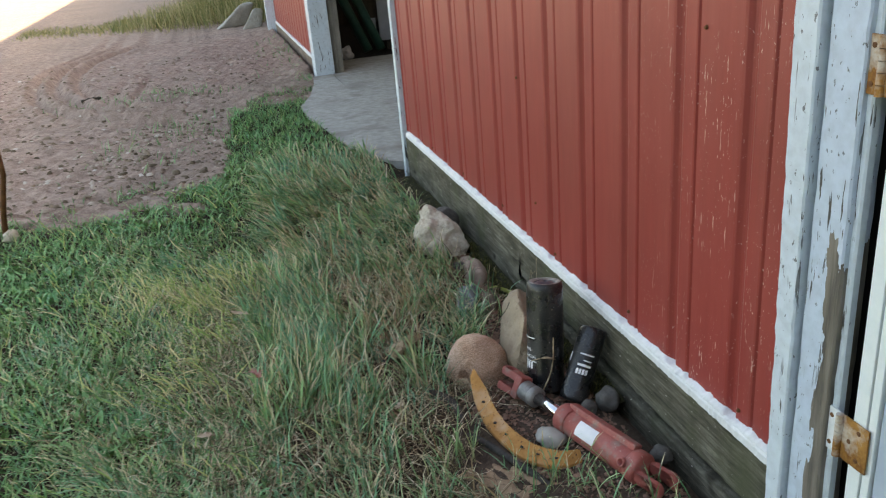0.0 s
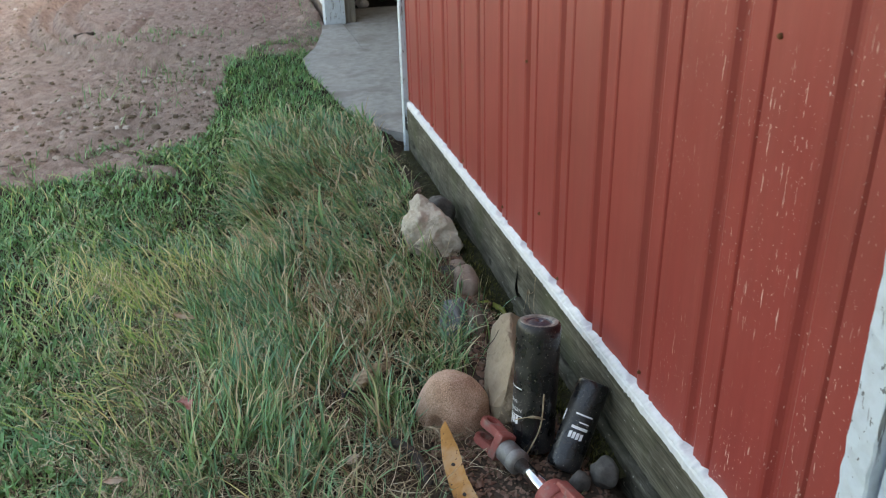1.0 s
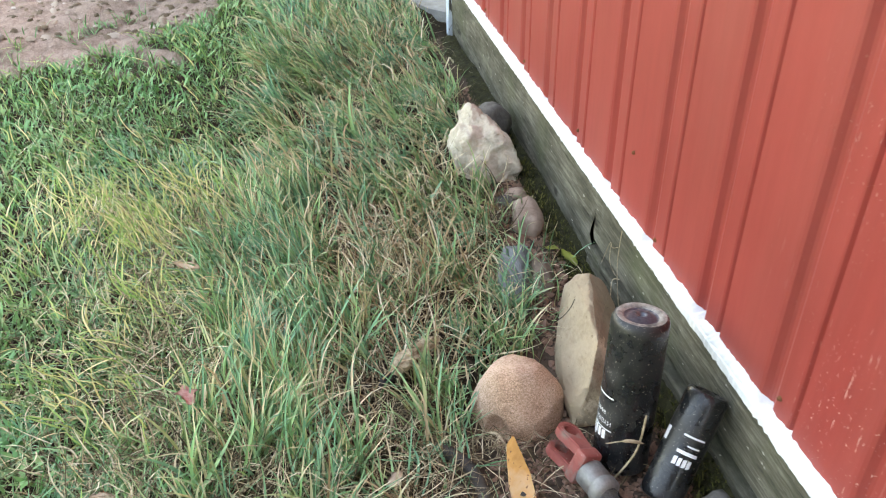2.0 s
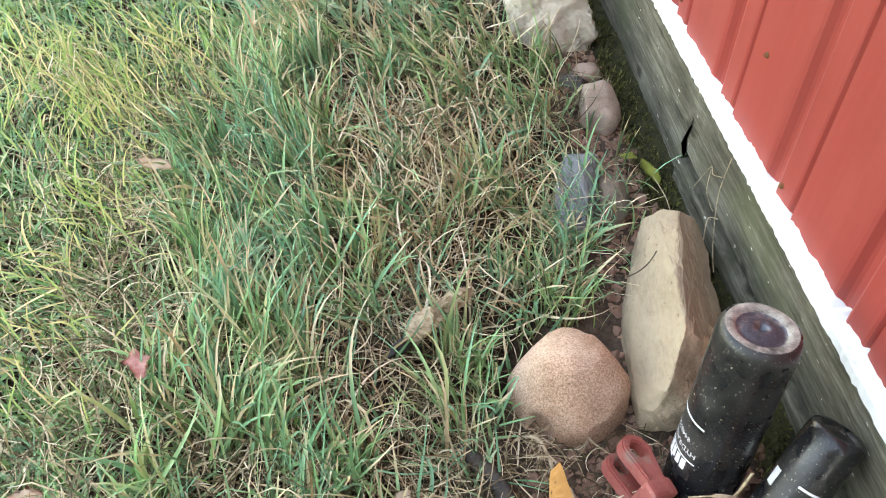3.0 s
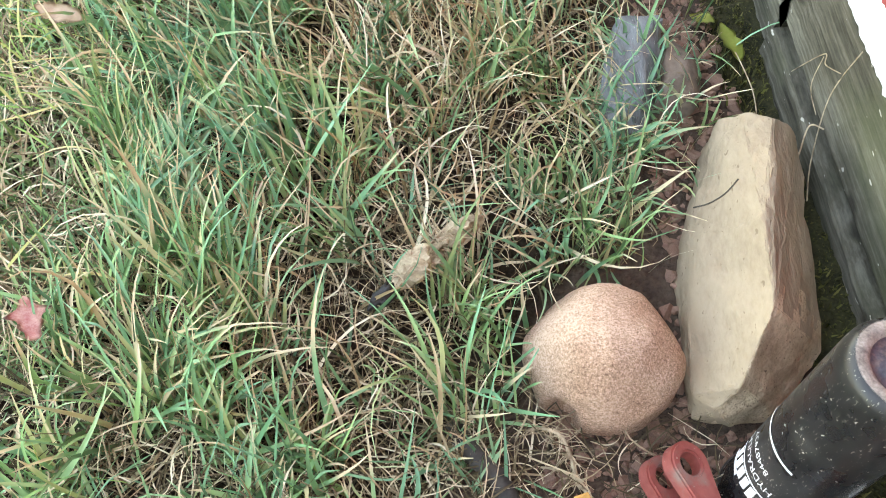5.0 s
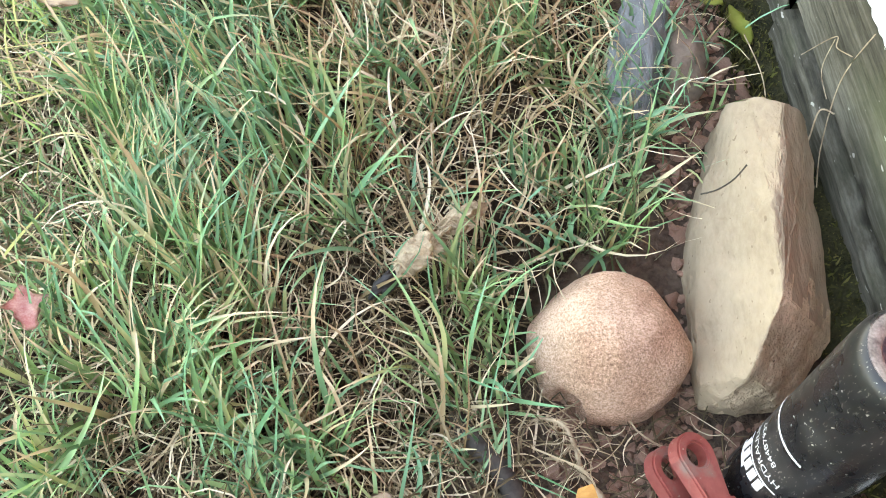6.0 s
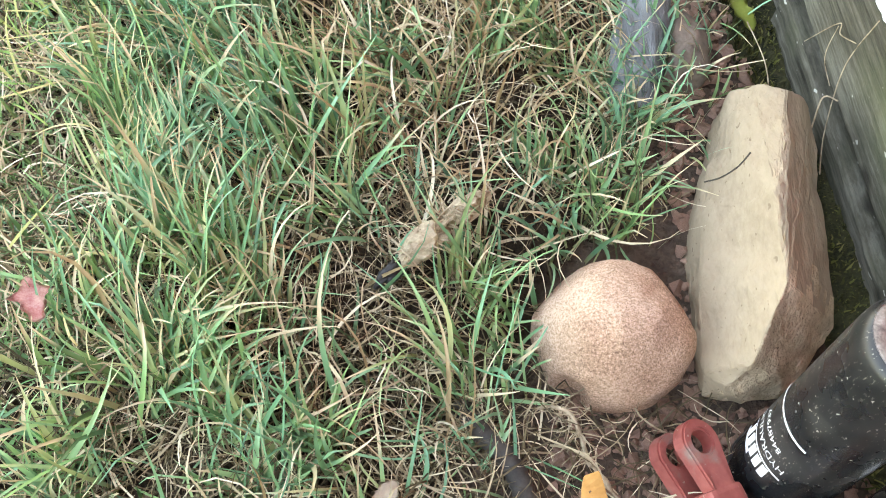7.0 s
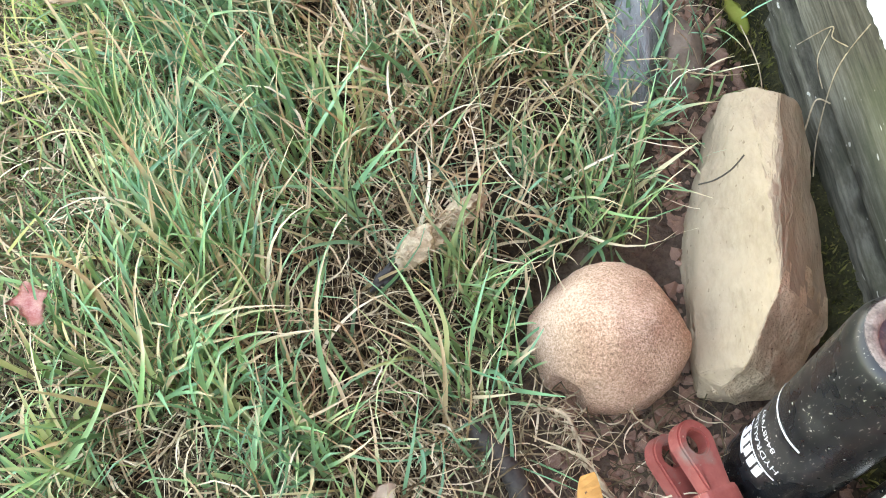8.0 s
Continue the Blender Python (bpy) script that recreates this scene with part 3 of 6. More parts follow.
tagged(link_mesh("wall_end_2", box(0.10, 5.0, 8.9, 9.0, 0.0, 4.2), DARK_WOOD), "dark timber end wall of the barn", "wall", kind="structure")
# added out of view, its height set to prolong the shadow over the lot
tagged(link_mesh("shadow_wall", box(1.3, 5.0, 9.05, 24.0, 0.0, 4.4), DARK_WOOD), "unseen long wall added to carry the barn's shadow on", "wall", kind="structure")


# added out of view: darkens every face turned towards -y
tagged(link_mesh("sky_block_wall", box(-7.0, -0.4, -5.2, -5.0, 0.0, 3.6), DARK_WOOD), "unseen dark wall added to cut sky light from behind", "wall", kind="structure")


def build_roof():
    bm = bmesh.new()
    lo, hi = (-0.30, 2.62), (5.3, 4.4)
    a = [bm.verts.new((lo[0], y, lo[1])) for y in (-3.5, 9.3)] + [bm.verts.new((hi[0], y, hi[1])) for y in (9.3, -3.5)]
    bm.faces.new(a)
    res = bmesh.ops.solidify(bm, geom=bm.faces[:], thickness=0.06)
    tagged(link_mesh("ceiling", bm, ROOF_STEEL), "grey steel barn roof with its eave", "roof", kind="structure")


build_roof()


def uneven_box(x0, x1, y0, y1, z0, z1, step, amount, seed, along="y"):
    """A sawn board with edges that waver a little."""
    bm = bmesh.new()
    n = max(2, int(((y1 - y0) if along == "y" else (z1 - z0)) / step))
    rings = []
    for i in range(n + 1):
        f = i / n
        w = [amount * noise.noise(Vector((seed + k * 7.3, f * n * 0.9, 0))) + amount * 0.5 * noise.noise(Vector((seed + k * 3.3, f * n * 0.23, 4))) for k in range(4)]
        if along == "y":
            y = y0 + f * (y1 - y0)
            pts = [(x0 + w[0] * 0.6, y, z0 + w[1]), (x1, y, z0 + w[1]), (x1, y, z1 + w[2]), (x0 + w[0] * 0.6 + 0.003, y, z1 + w[2]), (x0 + w[0] * 0.6, y, z1 + w[2] - 0.004)]
        else:
            z = z0 + f * (z1 - z0)
            pts = [(x0 + w[0], y1 + w[1] - 0.003, z), (x0 + w[0] + 0.003, y1 + w[1], z), (x1, y1 + w[1], z), (x1, y0 + w[2], z), (x0 + w[3] + 0.003, y0 + w[2], z), (x0 + w[3], y0 + w[2] + 0.003, z)]
        rings.append([bm.verts.new(p) for p in pts])
    k = len(rings[0])
    for a, b in zip(rings, rings[1:]):
        for i in range(k):
            bm.faces.new((a[i], a[(i + 1) % k], b[(i + 1) % k], b[i]))
    bm.faces.new(rings[0])
    bm.faces.new(rings[-1])
    bmesh.ops.recalc_face_normals(bm, faces=bm.faces)
    return bm


def skirt():
    base = thing("skirt_board", "weathered grey-green timber skirt planks with a white ledge", "skirting", kind="structure")
    part("plank", uneven_box(0.0, 0.055, WALL_Y0 + 0.002, WALL_Y1, 0.062, 0.1910, 0.02, 0.003, 1.0), PLANK, base)
    part("plank", uneven_box(0.0015, 0.055, 0.566, WALL_Y1, -0.06, 0.0615, 0.02, 0.001, 3.0), PLANK, base)
    part("plank", uneven_box(-0.012, 0.055, WALL_Y0 + 0.002, 0.552, -0.06, 0.044, 0.02, 0.006, 5.0), PLANK, base)
    # near-black strip behind the seam, for the shade between the planks
    part("seam_shade", box(0.02, 0.058, WALL_Y0 + 0.002, WALL_Y1, 0.03, 0.09), GAP_SHADE, base)
    part("ledge", uneven_box(-0.005, 0.058, WALL_Y0 + 0.002, WALL_Y1 - 0.03, 0.1935, 0.2125, 0.008, 0.0034, 9.0), LEDGE_WHITE, base, "white painted ledge, lumpy and chipped")
    # splintered split where two lengths of plank meet, its depth drawn as a flat black shape
    bm = bmesh.new()
    pts = [(0.548, 0.048), (0.556, 0.050), (0.572, 0.062), (0.566, 0.085), (0.553, 0.120), (0.551, 0.150), (0.549, 0.118), (0.556, 0.085), (0.545, 0.066)]
    bm.faces.new([bm.verts.new((-0.0025, y, z)) for y, z in pts])
    bmesh.ops.solidify(bm, geom=bm.faces[:], thickness=0.001)
    part("split", bm, GAP_SHADE, base, "split in the plank, a black shape for its shade")
    # second stretch beyond the wide doorway
    part("plank", uneven_box(0.0, 0.055, 5.52, 9.0, -0.06, 0.118, 0.1, 0.002, 1.0), DIRTY_PLANK, base, "soil-stained brown plank")
    part("ledge", uneven_box(-0.006, 0.058, 5.52, 9.0, 0.1185, 0.1445, 0.06, 0.002, 9.0), LEDGE_WHITE, base)
    return base


skirt()


def paint_edge():
    """A lumpy white bead that fills the sheet's foot, swelling over each flat and dropping at each groove."""
    bm = bmesh.new()
    ys, xs = zip(*siding_profile(WALL_Y0, WALL_Y1))
    n = 1100
    rows = []
    for i in range(n + 1):
        y = WALL_Y0 + 0.004 + (WALL_Y1 - WALL_Y0 - 0.04) * i / n
        x = float(np.interp(y, ys, xs))
        u = ((y - GROOVE0 - 0.068) / RIB) % 1.0
        swell = min(1.0, u / 0.10) * (1.0 - 0.55 * u) + 0.25 * max(0.0, math.sin(2 * math.pi * (u * 2.0 - 0.3)))
        h = 0.001 + 0.010 * swell + 0.005 * noise.noise(Vector((y * 26, 0, 3))) + 0.005 * noise.noise(Vector((y * 75, 4, 0))) + 0.002 * noise.noise(Vector((y * 240, 4, 7)))
        h = max(h, 0.002)
        w = 0.003 * noise.noise(Vector((y * 60, 9, 1))) + 0.0015 * noise.noise(Vector((y * 210, 2, 5)))
        rows.append([bm.verts.new(p) for p in ((-0.001 + w, y, 0.2115), (-0.0050 + w, y, 0.2155), (0.002 + w * 0.6, y, 0.2150 + h * 0.6), (x - 0.003, y, 0.2150 + h), (x + 0.0008, y, 0.2150 + h + 0.0012))])
    for a, b in zip(rows, rows[1:]):
        for k in range(4):
            bm.faces.new((a[k], a[k + 1], b[k + 1], b[k]))
    return bm


edge_ob = link_mesh("paint_edge", paint_edge(), LEDGE_WHITE, True)
edge_ob.parent = wall_near
tagged(edge_ob, "uneven white paint along the sheet's foot")


def screw_head(bm, y, z, x):
    m = Matrix.Translation((x, y, z)) @ Matrix.Rotation(radians(-90), 4, 'Y')
    turned([(0.0, 0.004), (0.003, 0.0036), (0.0033, 0.001), (0.0046, 0.0008), (0.0048, -0.001)], 8, m, bm)
    return bm


def screws():
    ys, xs = zip(*siding_profile(WALL_Y0, WALL_Y1))
    spots = []
    k = -3
    while GROOVE0 + k * RIB < WALL_Y1:
        y = GROOVE0 + k * RIB + 0.027
        if y > WALL_Y0 + 0.03 and y < WALL_Y1 - 0.03:
            spots += [(y + 0.012, 0.25 + 0.008 * math.sin(5 * k))] if k % 2 else [(y - 0.05, 1.0 - 0.03 * (k < -1))]
        k += 1
    for y, z in spots + [(0.545, 0.724), (0.416, 0.36)]:
        x = float(np.interp(y, ys, xs))
        part("screw", screw_head(bmesh.new(), y, z, x - 0.001), ROD_RUST, wall_near)


screws()


def trim_boards():
    bm = uneven_box(-0.028, 0.035, -0.800, -0.760, -0.05, 2.12, 0.022, 0.0024, 2.0, "z")
    for v in bm.verts:
        # the board was nailed up slightly out of true and widens upwards
        v.co.y += (0.017 if v.co.y > -0.78 else 0.003) * (v.co.z - 0.25) / 0.7
    a = link_mesh("trim_1", bm, TRIM_WHITE)
    tagged(a, "narrow white trim board with lumpy cracked paint", "trim", kind="structure")
    b = link_mesh("trim_2", uneven_box(-0.015, 0.030, -0.878, -0.804, -0.05, 2.12, 0.03, 0.0018, 6.0, "z"), TRIM_BARE)
    tagged(b, "white door casing worn to bare grey wood below", "trim", kind="structure")
    c = link_mesh("trim_3", uneven_box(-0.004, 0.010, -0.889, -0.866, -0.05, 2.12, 0.05, 0.0008, 8.0, "z"), TRIM_WHITE)
    tagged(c, "thin white door jamb strip", "trim", kind="structure")
    d = link_mesh("trim_4", uneven_box(-0.014, 0.06, WALL_Y1 + 0.002, WALL_Y1 + 0.045, -0.03, 2.35, 0.03, 0.0015, 3.0, "z"), TRIM_WHITE)
    tagged(d, "white corner trim at the doorway with flaking paint", "trim", kind="structure")
    e = link_mesh("trim_5", box(-0.02, 0.14, 5.30, 5.495, -0.02, 2.35, 0.004), TRIM_WHITE)
    tagged(e, "broad pale blue-white door post", "trim", kind="structure")
    f = link_mesh("trim_6", box(0.143, 0.23, 5.34, 5.45, -0.02, 2.35, 0.004), GREY_WOOD)
    tagged(f, "raw grey timber jamb behind the post", "trim", kind="structure")
    g = link_mesh("trim_7", box(-0.10, 0.06, 9.005, 9.10, -0.02, 2.5, 0.006), TRIM_WHITE)
    tagged(g, "white post at the barn's far corner", "trim", kind="structure")


trim_boards()


def hinge(z0, z1, rust):
    h = thing("butt_hinge", "rust-stained steel butt hinge on the door", "hinge", "door hinges")
    for y0, y1, m in ((-0.9, -0.853, LEDGE_WHITE if not rust else RUST_HINGE), (-0.962, -0.908, RUST_HINGE)):
        leaf = part("leaf", box(-0.0085, -0.0045, y0, y1, z0, z1, 0.0015), m, h)
        for k in range(3):
            z = z0 + (z1 - z0) * (0.18 + 0.32 * k)
            y = (y0 + y1) / 2 + (0.010 if k % 2 else -0.008)
            m4 = Matrix.Translation((-0.0088, y, z)) @ Matrix.Rotation(radians(-90), 4, 'Y')
            part("screw", turned([(0, 0.001), (0.004, 0.0005), (0.0042, -0.001)], 10, m4), ROD_RUST, leaf)
    for k in range(5):
        a = z0 + (z1 - z0) * k / 5
        part("knuckle", rod([(-0.011, -0.904, a + 0.0008), (-0.011, -0.904, a + (z1 - z0) / 5 - 0.0008)], 0.0065, 12), RUST_HINGE, h)
    return h


def build_door():
    d = thing("door_1", "pale blue plank door standing ajar in its frame", "door", kind="structure")
    part("door_edge", box(-0.0035, 0.030, -0.950, -0.924, 0.06, 2.08, 0.002), DOOR_WHITE, d, "white painted door stile")
    part("door_edge", box(-0.0015, 0.030, -0.968, -0.9525, 0.06, 2.08, 0.002), DOOR_WHITE, d)
    part("door_panel", box(0.004, 0.030, -1.86, -0.971, 0.06, 2.08, 0.002), DOOR_BLUE, d, "pale blue flat door panel")
    tagged(link_mesh("door_frame", box(0.02, 0.10, -1.9, -1.865, 0, 2.12), DARK_WOOD), "dark timber door frame", "frame", kind="structure")
    hinge(0.335, 0.415, False)
    hinge(0.922, 1.004, True)


build_door()
# black board added behind the door's gap in place of its shade
tagged(link_mesh("door_gap_shade", box(0.040, 0.060, -0.99, -0.83, 0.0, 2.12), GAP_SHADE), "black board added as the shade in the door's gap", "door stop", kind="structure")

# ---- the wide doorway: concrete, dark interior ----
tagged(link_mesh("floor", box(0.12, 4.98, -3.1, 6.0, -0.06, 0.012), CONCRETE), "dusty concrete barn floor", "floor", kind="structure")
# deeper floor coloured near black to give the interior its shade
tagged(link_mesh("floor_2", box(0.12, 4.98, 6.003, 8.9, -0.06, 0.006), FLOOR_SHADE), "barn floor past the doorway, coloured near black as shade", "floor", kind="structure")


def apron():
    bm = bmesh.new()
    keys = [(0.118, 2.18), (-0.06, 2.35), (-0.16, 2.62), (-0.24, 3.05), (-0.31, 3.7), (-0.30, 4.1), (-0.20, 4.45), (-0.10, 4.95), (-0.05, 5.28), (0.118, 5.29)]
    top = [bm.verts.new((x + 0.012 * math.sin(9 * y), y, 0.015)) for x, y in keys]
    bm.faces.new(top[::-1])
    r = bmesh.ops.extrude_face_region(bm, geom=bm.faces[:])
    bmesh.ops.translate(bm, vec=(0, 0, -0.09), verts=[g for g in r["geom"] if isinstance(g, bmesh.types.BMVert)])
    bmesh.ops.recalc_face_normals(bm, faces=bm.faces)
    tagged(link_mesh("pavement", bm, CONCRETE), "worn grey concrete apron before the doorway", "pavement", kind="structure")


apron()


def interior():
    gate = thing("tube_gate", "dark green tubular gate leaning inside the doorway", "gate")
    for dx in (0.0, 0.13):
        part("tube", rod([(0.62 + dx, 6.2, 0.04), (0.10 + dx, 6.9, 1.6)], 0.045, 14), GREEN_PAINT, gate, smooth=True)
    part("crossbar", rod([(0.33, 6.55, 0.83), (0.55, 6.55, 0.83)], 0.03, 12), GREEN_PAINT, gate, smooth=True)
    part("bracket", box(0.68, 0.74, 6.30, 6.33, 0.20, 0.33, 0.004, None), GREY_SHEET, gate, "scuffed pale metal bracket")
    sheet = link_mesh("metal_sheet", box(0.80, 1.8, 6.45, 6.48, 0.09, 1.9, 0.003), GREY_SHEET)
    tagged(sheet, "pale grey metal sheet standing in the barn", "sheet metal")
    tagged(link_mesh("support_block", box(0.85, 1.75, 6.40, 6.54, 0.006, 0.09, 0.005), DARK_WOOD), "dark timber block under the metal sheet", "block")
    bm = round_stone((0.05, 0.05, 0.06), 3.0, 0.5, 3)
    bmesh.ops.translate(bm, vec=(0.39, 6.05, 0.06), verts=bm.verts)
    tagged(link_mesh("crumpled_paper", bm, LEDGE_WHITE), "crumpled white scrap on the concrete floor", "scrap")


interior()


# ---- stones ----
def placed(bm, at, spin=0.0, tilt=(0, 0)):
    bmesh.ops.transform(bm, matrix=Matrix.Translation(at) @ Euler((radians(tilt[0]), radians(tilt[1]), radians(spin))).to_matrix().to_4x4(), verts=bm.verts)
    return bm


def stones():
    dome = round_stone((0.0865, 0.0850, 0.113), 8.2, 0.07, 6, [((0, 0, -1), 0.06), ((1, 0.45, 0.5), 0.90), ((-0.8, 0.9, 0.5), 0.88), ((0.2, -0.8, 0.75), 0.93)])
    for v in dome.verts:
        # a broken notch low on one side
        d = (Vector((v.co.x, v.co.y, v.co.z * 0.6)) - Vector((-0.058, -0.062, 0.010))).length
        v.co *= 1 - 0.34 * math.exp(-(d / 0.018) ** 3)
    placed(dome, (-0.302, 0.133, 0.002), 0, (4, -3))
    tagged(link_mesh("boulder", dome, GRANITE, True), "rounded pink granite boulder with a grainy face", "rock")
    body = [(-0.218, 0.058, 0.0), (-0.222, 0.075, 0.04), (-0.192, 0.25, -0.01), (-0.183, 0.262, 0.03), (-0.125, 0.405, 0.0), (-0.118, 0.412, 0.05), (-0.104, 0.395, 0.088),
            (-0.080, 0.370, 0.110), (-0.034, 0.372, 0.062), (-0.034, 0.37, 0.0), (-0.06, 0.385, 0.02), (-0.132, 0.236, 0.125), (-0.152, 0.133, 0.136), (-0.189, 0.068, 0.098), (-0.203, 0.055, 0.06),
            (-0.077, 0.189, 0.06), (-0.066, 0.20, 0.0), (-0.062, 0.114, 0.025), (-0.066, 0.11, 0.0), (-0.13, 0.052, 0.02), (-0.18, 0.045, 0.012), (-0.13, 0.05, 0.0)]
    slab = hull_stone(body, 4, 0.0042, 30, 3.0, 0.0022)
    ob = tagged(link_mesh("stone_slab", slab, SANDSTONE), "long buff sandstone slab with sharp broken faces", "rock")
    ob.data.materials.append(SANDSTONE_ROUGH_LIT)
    # the broken near face gets the lighter copy, which lifts its shaded side
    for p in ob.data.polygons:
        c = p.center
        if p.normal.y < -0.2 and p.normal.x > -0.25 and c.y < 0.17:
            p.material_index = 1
        p.use_smooth = True
    ob.data.set_sharp_from_angle(angle=radians(22))
    crack = rod(curve_points([(-0.178, 0.288, 0.060), (-0.165, 0.284, 0.075), (-0.150, 0.287, 0.091), (-0.138, 0.296, 0.105)], 14), 0.0010, 5)
    tagged(link_mesh("twig", crack, DARK_WOOD), "thin curled brown stem lying on the slab", "stem")
    r1 = hull_stone([(-0.235, 1.09, 0.03), (-0.225, 1.02, 0.10), (-0.20, 1.13, 0.14), (-0.16, 1.12, 0.165), (-0.11, 1.08, 0.14), (-0.065, 0.98, 0.095), (-0.06, 0.95, 0.04), (-0.14, 0.945, 0.02), (-0.16, 0.93, -0.02),
                     (-0.22, 1.0, -0.02), (-0.06, 1.08, -0.02), (-0.17, 1.18, 0.02), (-0.10, 1.0, 0.125), (-0.19, 1.0, 0.12), (-0.07, 0.95, -0.02)], 4, 0.015, 22, 7.0, 0.005)
    tagged(link_mesh("rock", r1, LIMESTONE, True), "pale pitted limestone rock against the plank", "rock")
    tagged(link_mesh("rock", placed(round_stone((0.07, 0.06, 0.09), 6.0, 0.2, 4, [((0, 0, -1), 0.2)]), (-0.085, 1.22, 0.02)), GREY_STONE, True), "grey stone tucked behind the limestone rock", "rock")
    red = hull_stone([(-0.145, 0.715, -0.01), (-0.14, 0.72, 0.035), (-0.13, 0.775, 0.055), (-0.085, 0.775, 0.06), (-0.062, 0.735, 0.03), (-0.058, 0.72, -0.01), (-0.10, 0.69, 0.045), (-0.105, 0.675, -0.01), (-0.07, 0.79, -0.01), (-0.135, 0.79, -0.01), (-0.075, 0.69, 0.03)], 3, 0.004, 20, 1.0, 0.008)
    tagged(link_mesh("rock", red, RED_STONE, True), "small brown-red stone in the gravel", "rock")
    slate = hull_stone([(-0.212, 0.592, 0.0), (-0.21, 0.588, 0.05), (-0.150, 0.58, 0.055), (-0.150, 0.575, 0.0), (-0.205, 0.40, 0.015), (-0.20, 0.39, 0.0), (-0.255, 0.42, 0.012), (-0.26, 0.41, 0.0), (-0.18, 0.55, 0.062), (-0.245, 0.50, 0.04), (-0.20, 0.46, 0.045)], 3, 0.003, 14, 4.0, 0.004)
    tagged(link_mesh("slate_stone", slate, SLATE), "blue-grey slate stone sunk in the grass", "rock")
    s2 = hull_stone([(-0.15, 0.565, 0.0), (-0.148, 0.56, 0.035), (-0.112, 0.53, 0.032), (-0.105, 0.50, 0.0), (-0.125, 0.455, 0.02), (-0.14, 0.44, 0.0), (-0.185, 0.45, 0.0), (-0.17, 0.47, 0.035), (-0.135, 0.50, 0.045)], 3, 0.004, 18, 9.0, 0.006)
    tagged(link_mesh("rock", s2, BROWN_STONE, True), "brown stone leaning on the slate", "rock")
    for name, size, at, seed, m, label in (
            ("rock", (0.034, 0.030, 0.034), (-0.055, -0.19, 0.028), 2.0, GREY_STONE, "round grey stone beside the small canister"),
            ("rock", (0.021, 0.021, 0.021), (-0.112, -0.188, 0.018), 5.0, GREY_STONE, "small round grey stone"),
            ("rock", (0.038, 0.030, 0.022), (-0.245, -0.262, 0.012), 8.0, FAR_STONE, "pale flat stone beside the cylinder"),
            ("rock", (0.026, 0.024, 0.02), (-0.043, -0.425, 0.02), 3.0, GREY_STONE, "dark little stone by the plank"),
            ("rock", (0.03, 0.025, 0.02), (-0.10, 0.86, 0.012), 4.0, RED_STONE, "small red-brown stone in the gravel"),
            ("rock", (0.022, 0.03, 0.016), (-0.135, 0.83, 0.012), 1.0, GREY_STONE, "small grey stone in the gravel")):
        bm = round_stone(size, seed, 0.25, 3, [((0.3, -1, 0.4), 0.8)])
        placed(bm, at, seed * 40)
        tagged(link_mesh(name, bm, m, True), label, "rock")
    for pts, m in (([(-0.70, 10.1, 0.0), (-0.30, 10.3, 0.0), (-0.15, 10.25, 0.30), (-0.35, 10.2, 0.29), (-0.72, 10.25, 0.0), (-0.25, 10.5, 0.30), (-0.5, 10.5, 0.0)], GREY_STONE),
                   ([(-0.40, 9.7, 0.0), (-0.12, 9.75, 0.0), (-0.08, 9.8, 0.25), (-0.2, 9.75, 0.28), (-0.35, 9.9, 0.02), (-0.1, 9.95, 0.1)], GREY_STONE)):
        bm = hull_stone(pts, 3, 0.01, 6, 2.0, 0.02)
        tagged(link_mesh("rock", bm, FAR_STONE), "large grey stone leaning by the barn corner", "rock")


stones()


# ---- black canisters ----
def lettering(words, size, place, parent, radius, spin, label):
    """Raised writing wrapped round an upright can: each letter's outline bent onto the side."""
    cu = bpy.data.curves.new("writing", 'FONT')
    cu.body, cu.size, cu.resolution_u, cu.align_x = words, size, 2, 'CENTER'
    tmp = bpy.data.objects.new("writing", cu)
    scene.collection.objects.link(tmp)
    me = bpy.data.meshes.new_from_object(tmp.evaluated_get(bpy.context.evaluated_depsgraph_get()))
    bpy.data.objects.remove(tmp)
    bm = bmesh.new()
    bm.from_mesh(me)
    bpy.data.meshes.remove(me)
    bmesh.ops.triangulate(bm, faces=bm.faces)
    bmesh.ops.subdivide_edges(bm, edges=[e for e in bm.edges if e.calc_length() > size * 0.3], cuts=2)
    for v in bm.verts:
        a = radians(spin) - v.co.x / radius
        v.co = Vector((radius * math.cos(a), radius * math.sin(a), place - v.co.y))
    return part("printed_word", bm, PRINT, parent, label)


def band(r, z0, z1, a0, a1, slant=0.0, n=16):
    bm = bmesh.new()
    lo = [bm.verts.new((r * math.cos(radians(a0 + (a1 - a0) * i / n)), r * math.sin(radians(a0 + (a1 - a0) * i / n)), z0 + slant * i / n)) for i in range(n + 1)]
    hi = [bm.verts.new((v.co.x, v.co.y, v.co.z + z1 - z0)) for v in lo]
    for i in range(n):
        bm.faces.new((lo[i], lo[i + 1], hi[i + 1], hi[i]))
    return bm


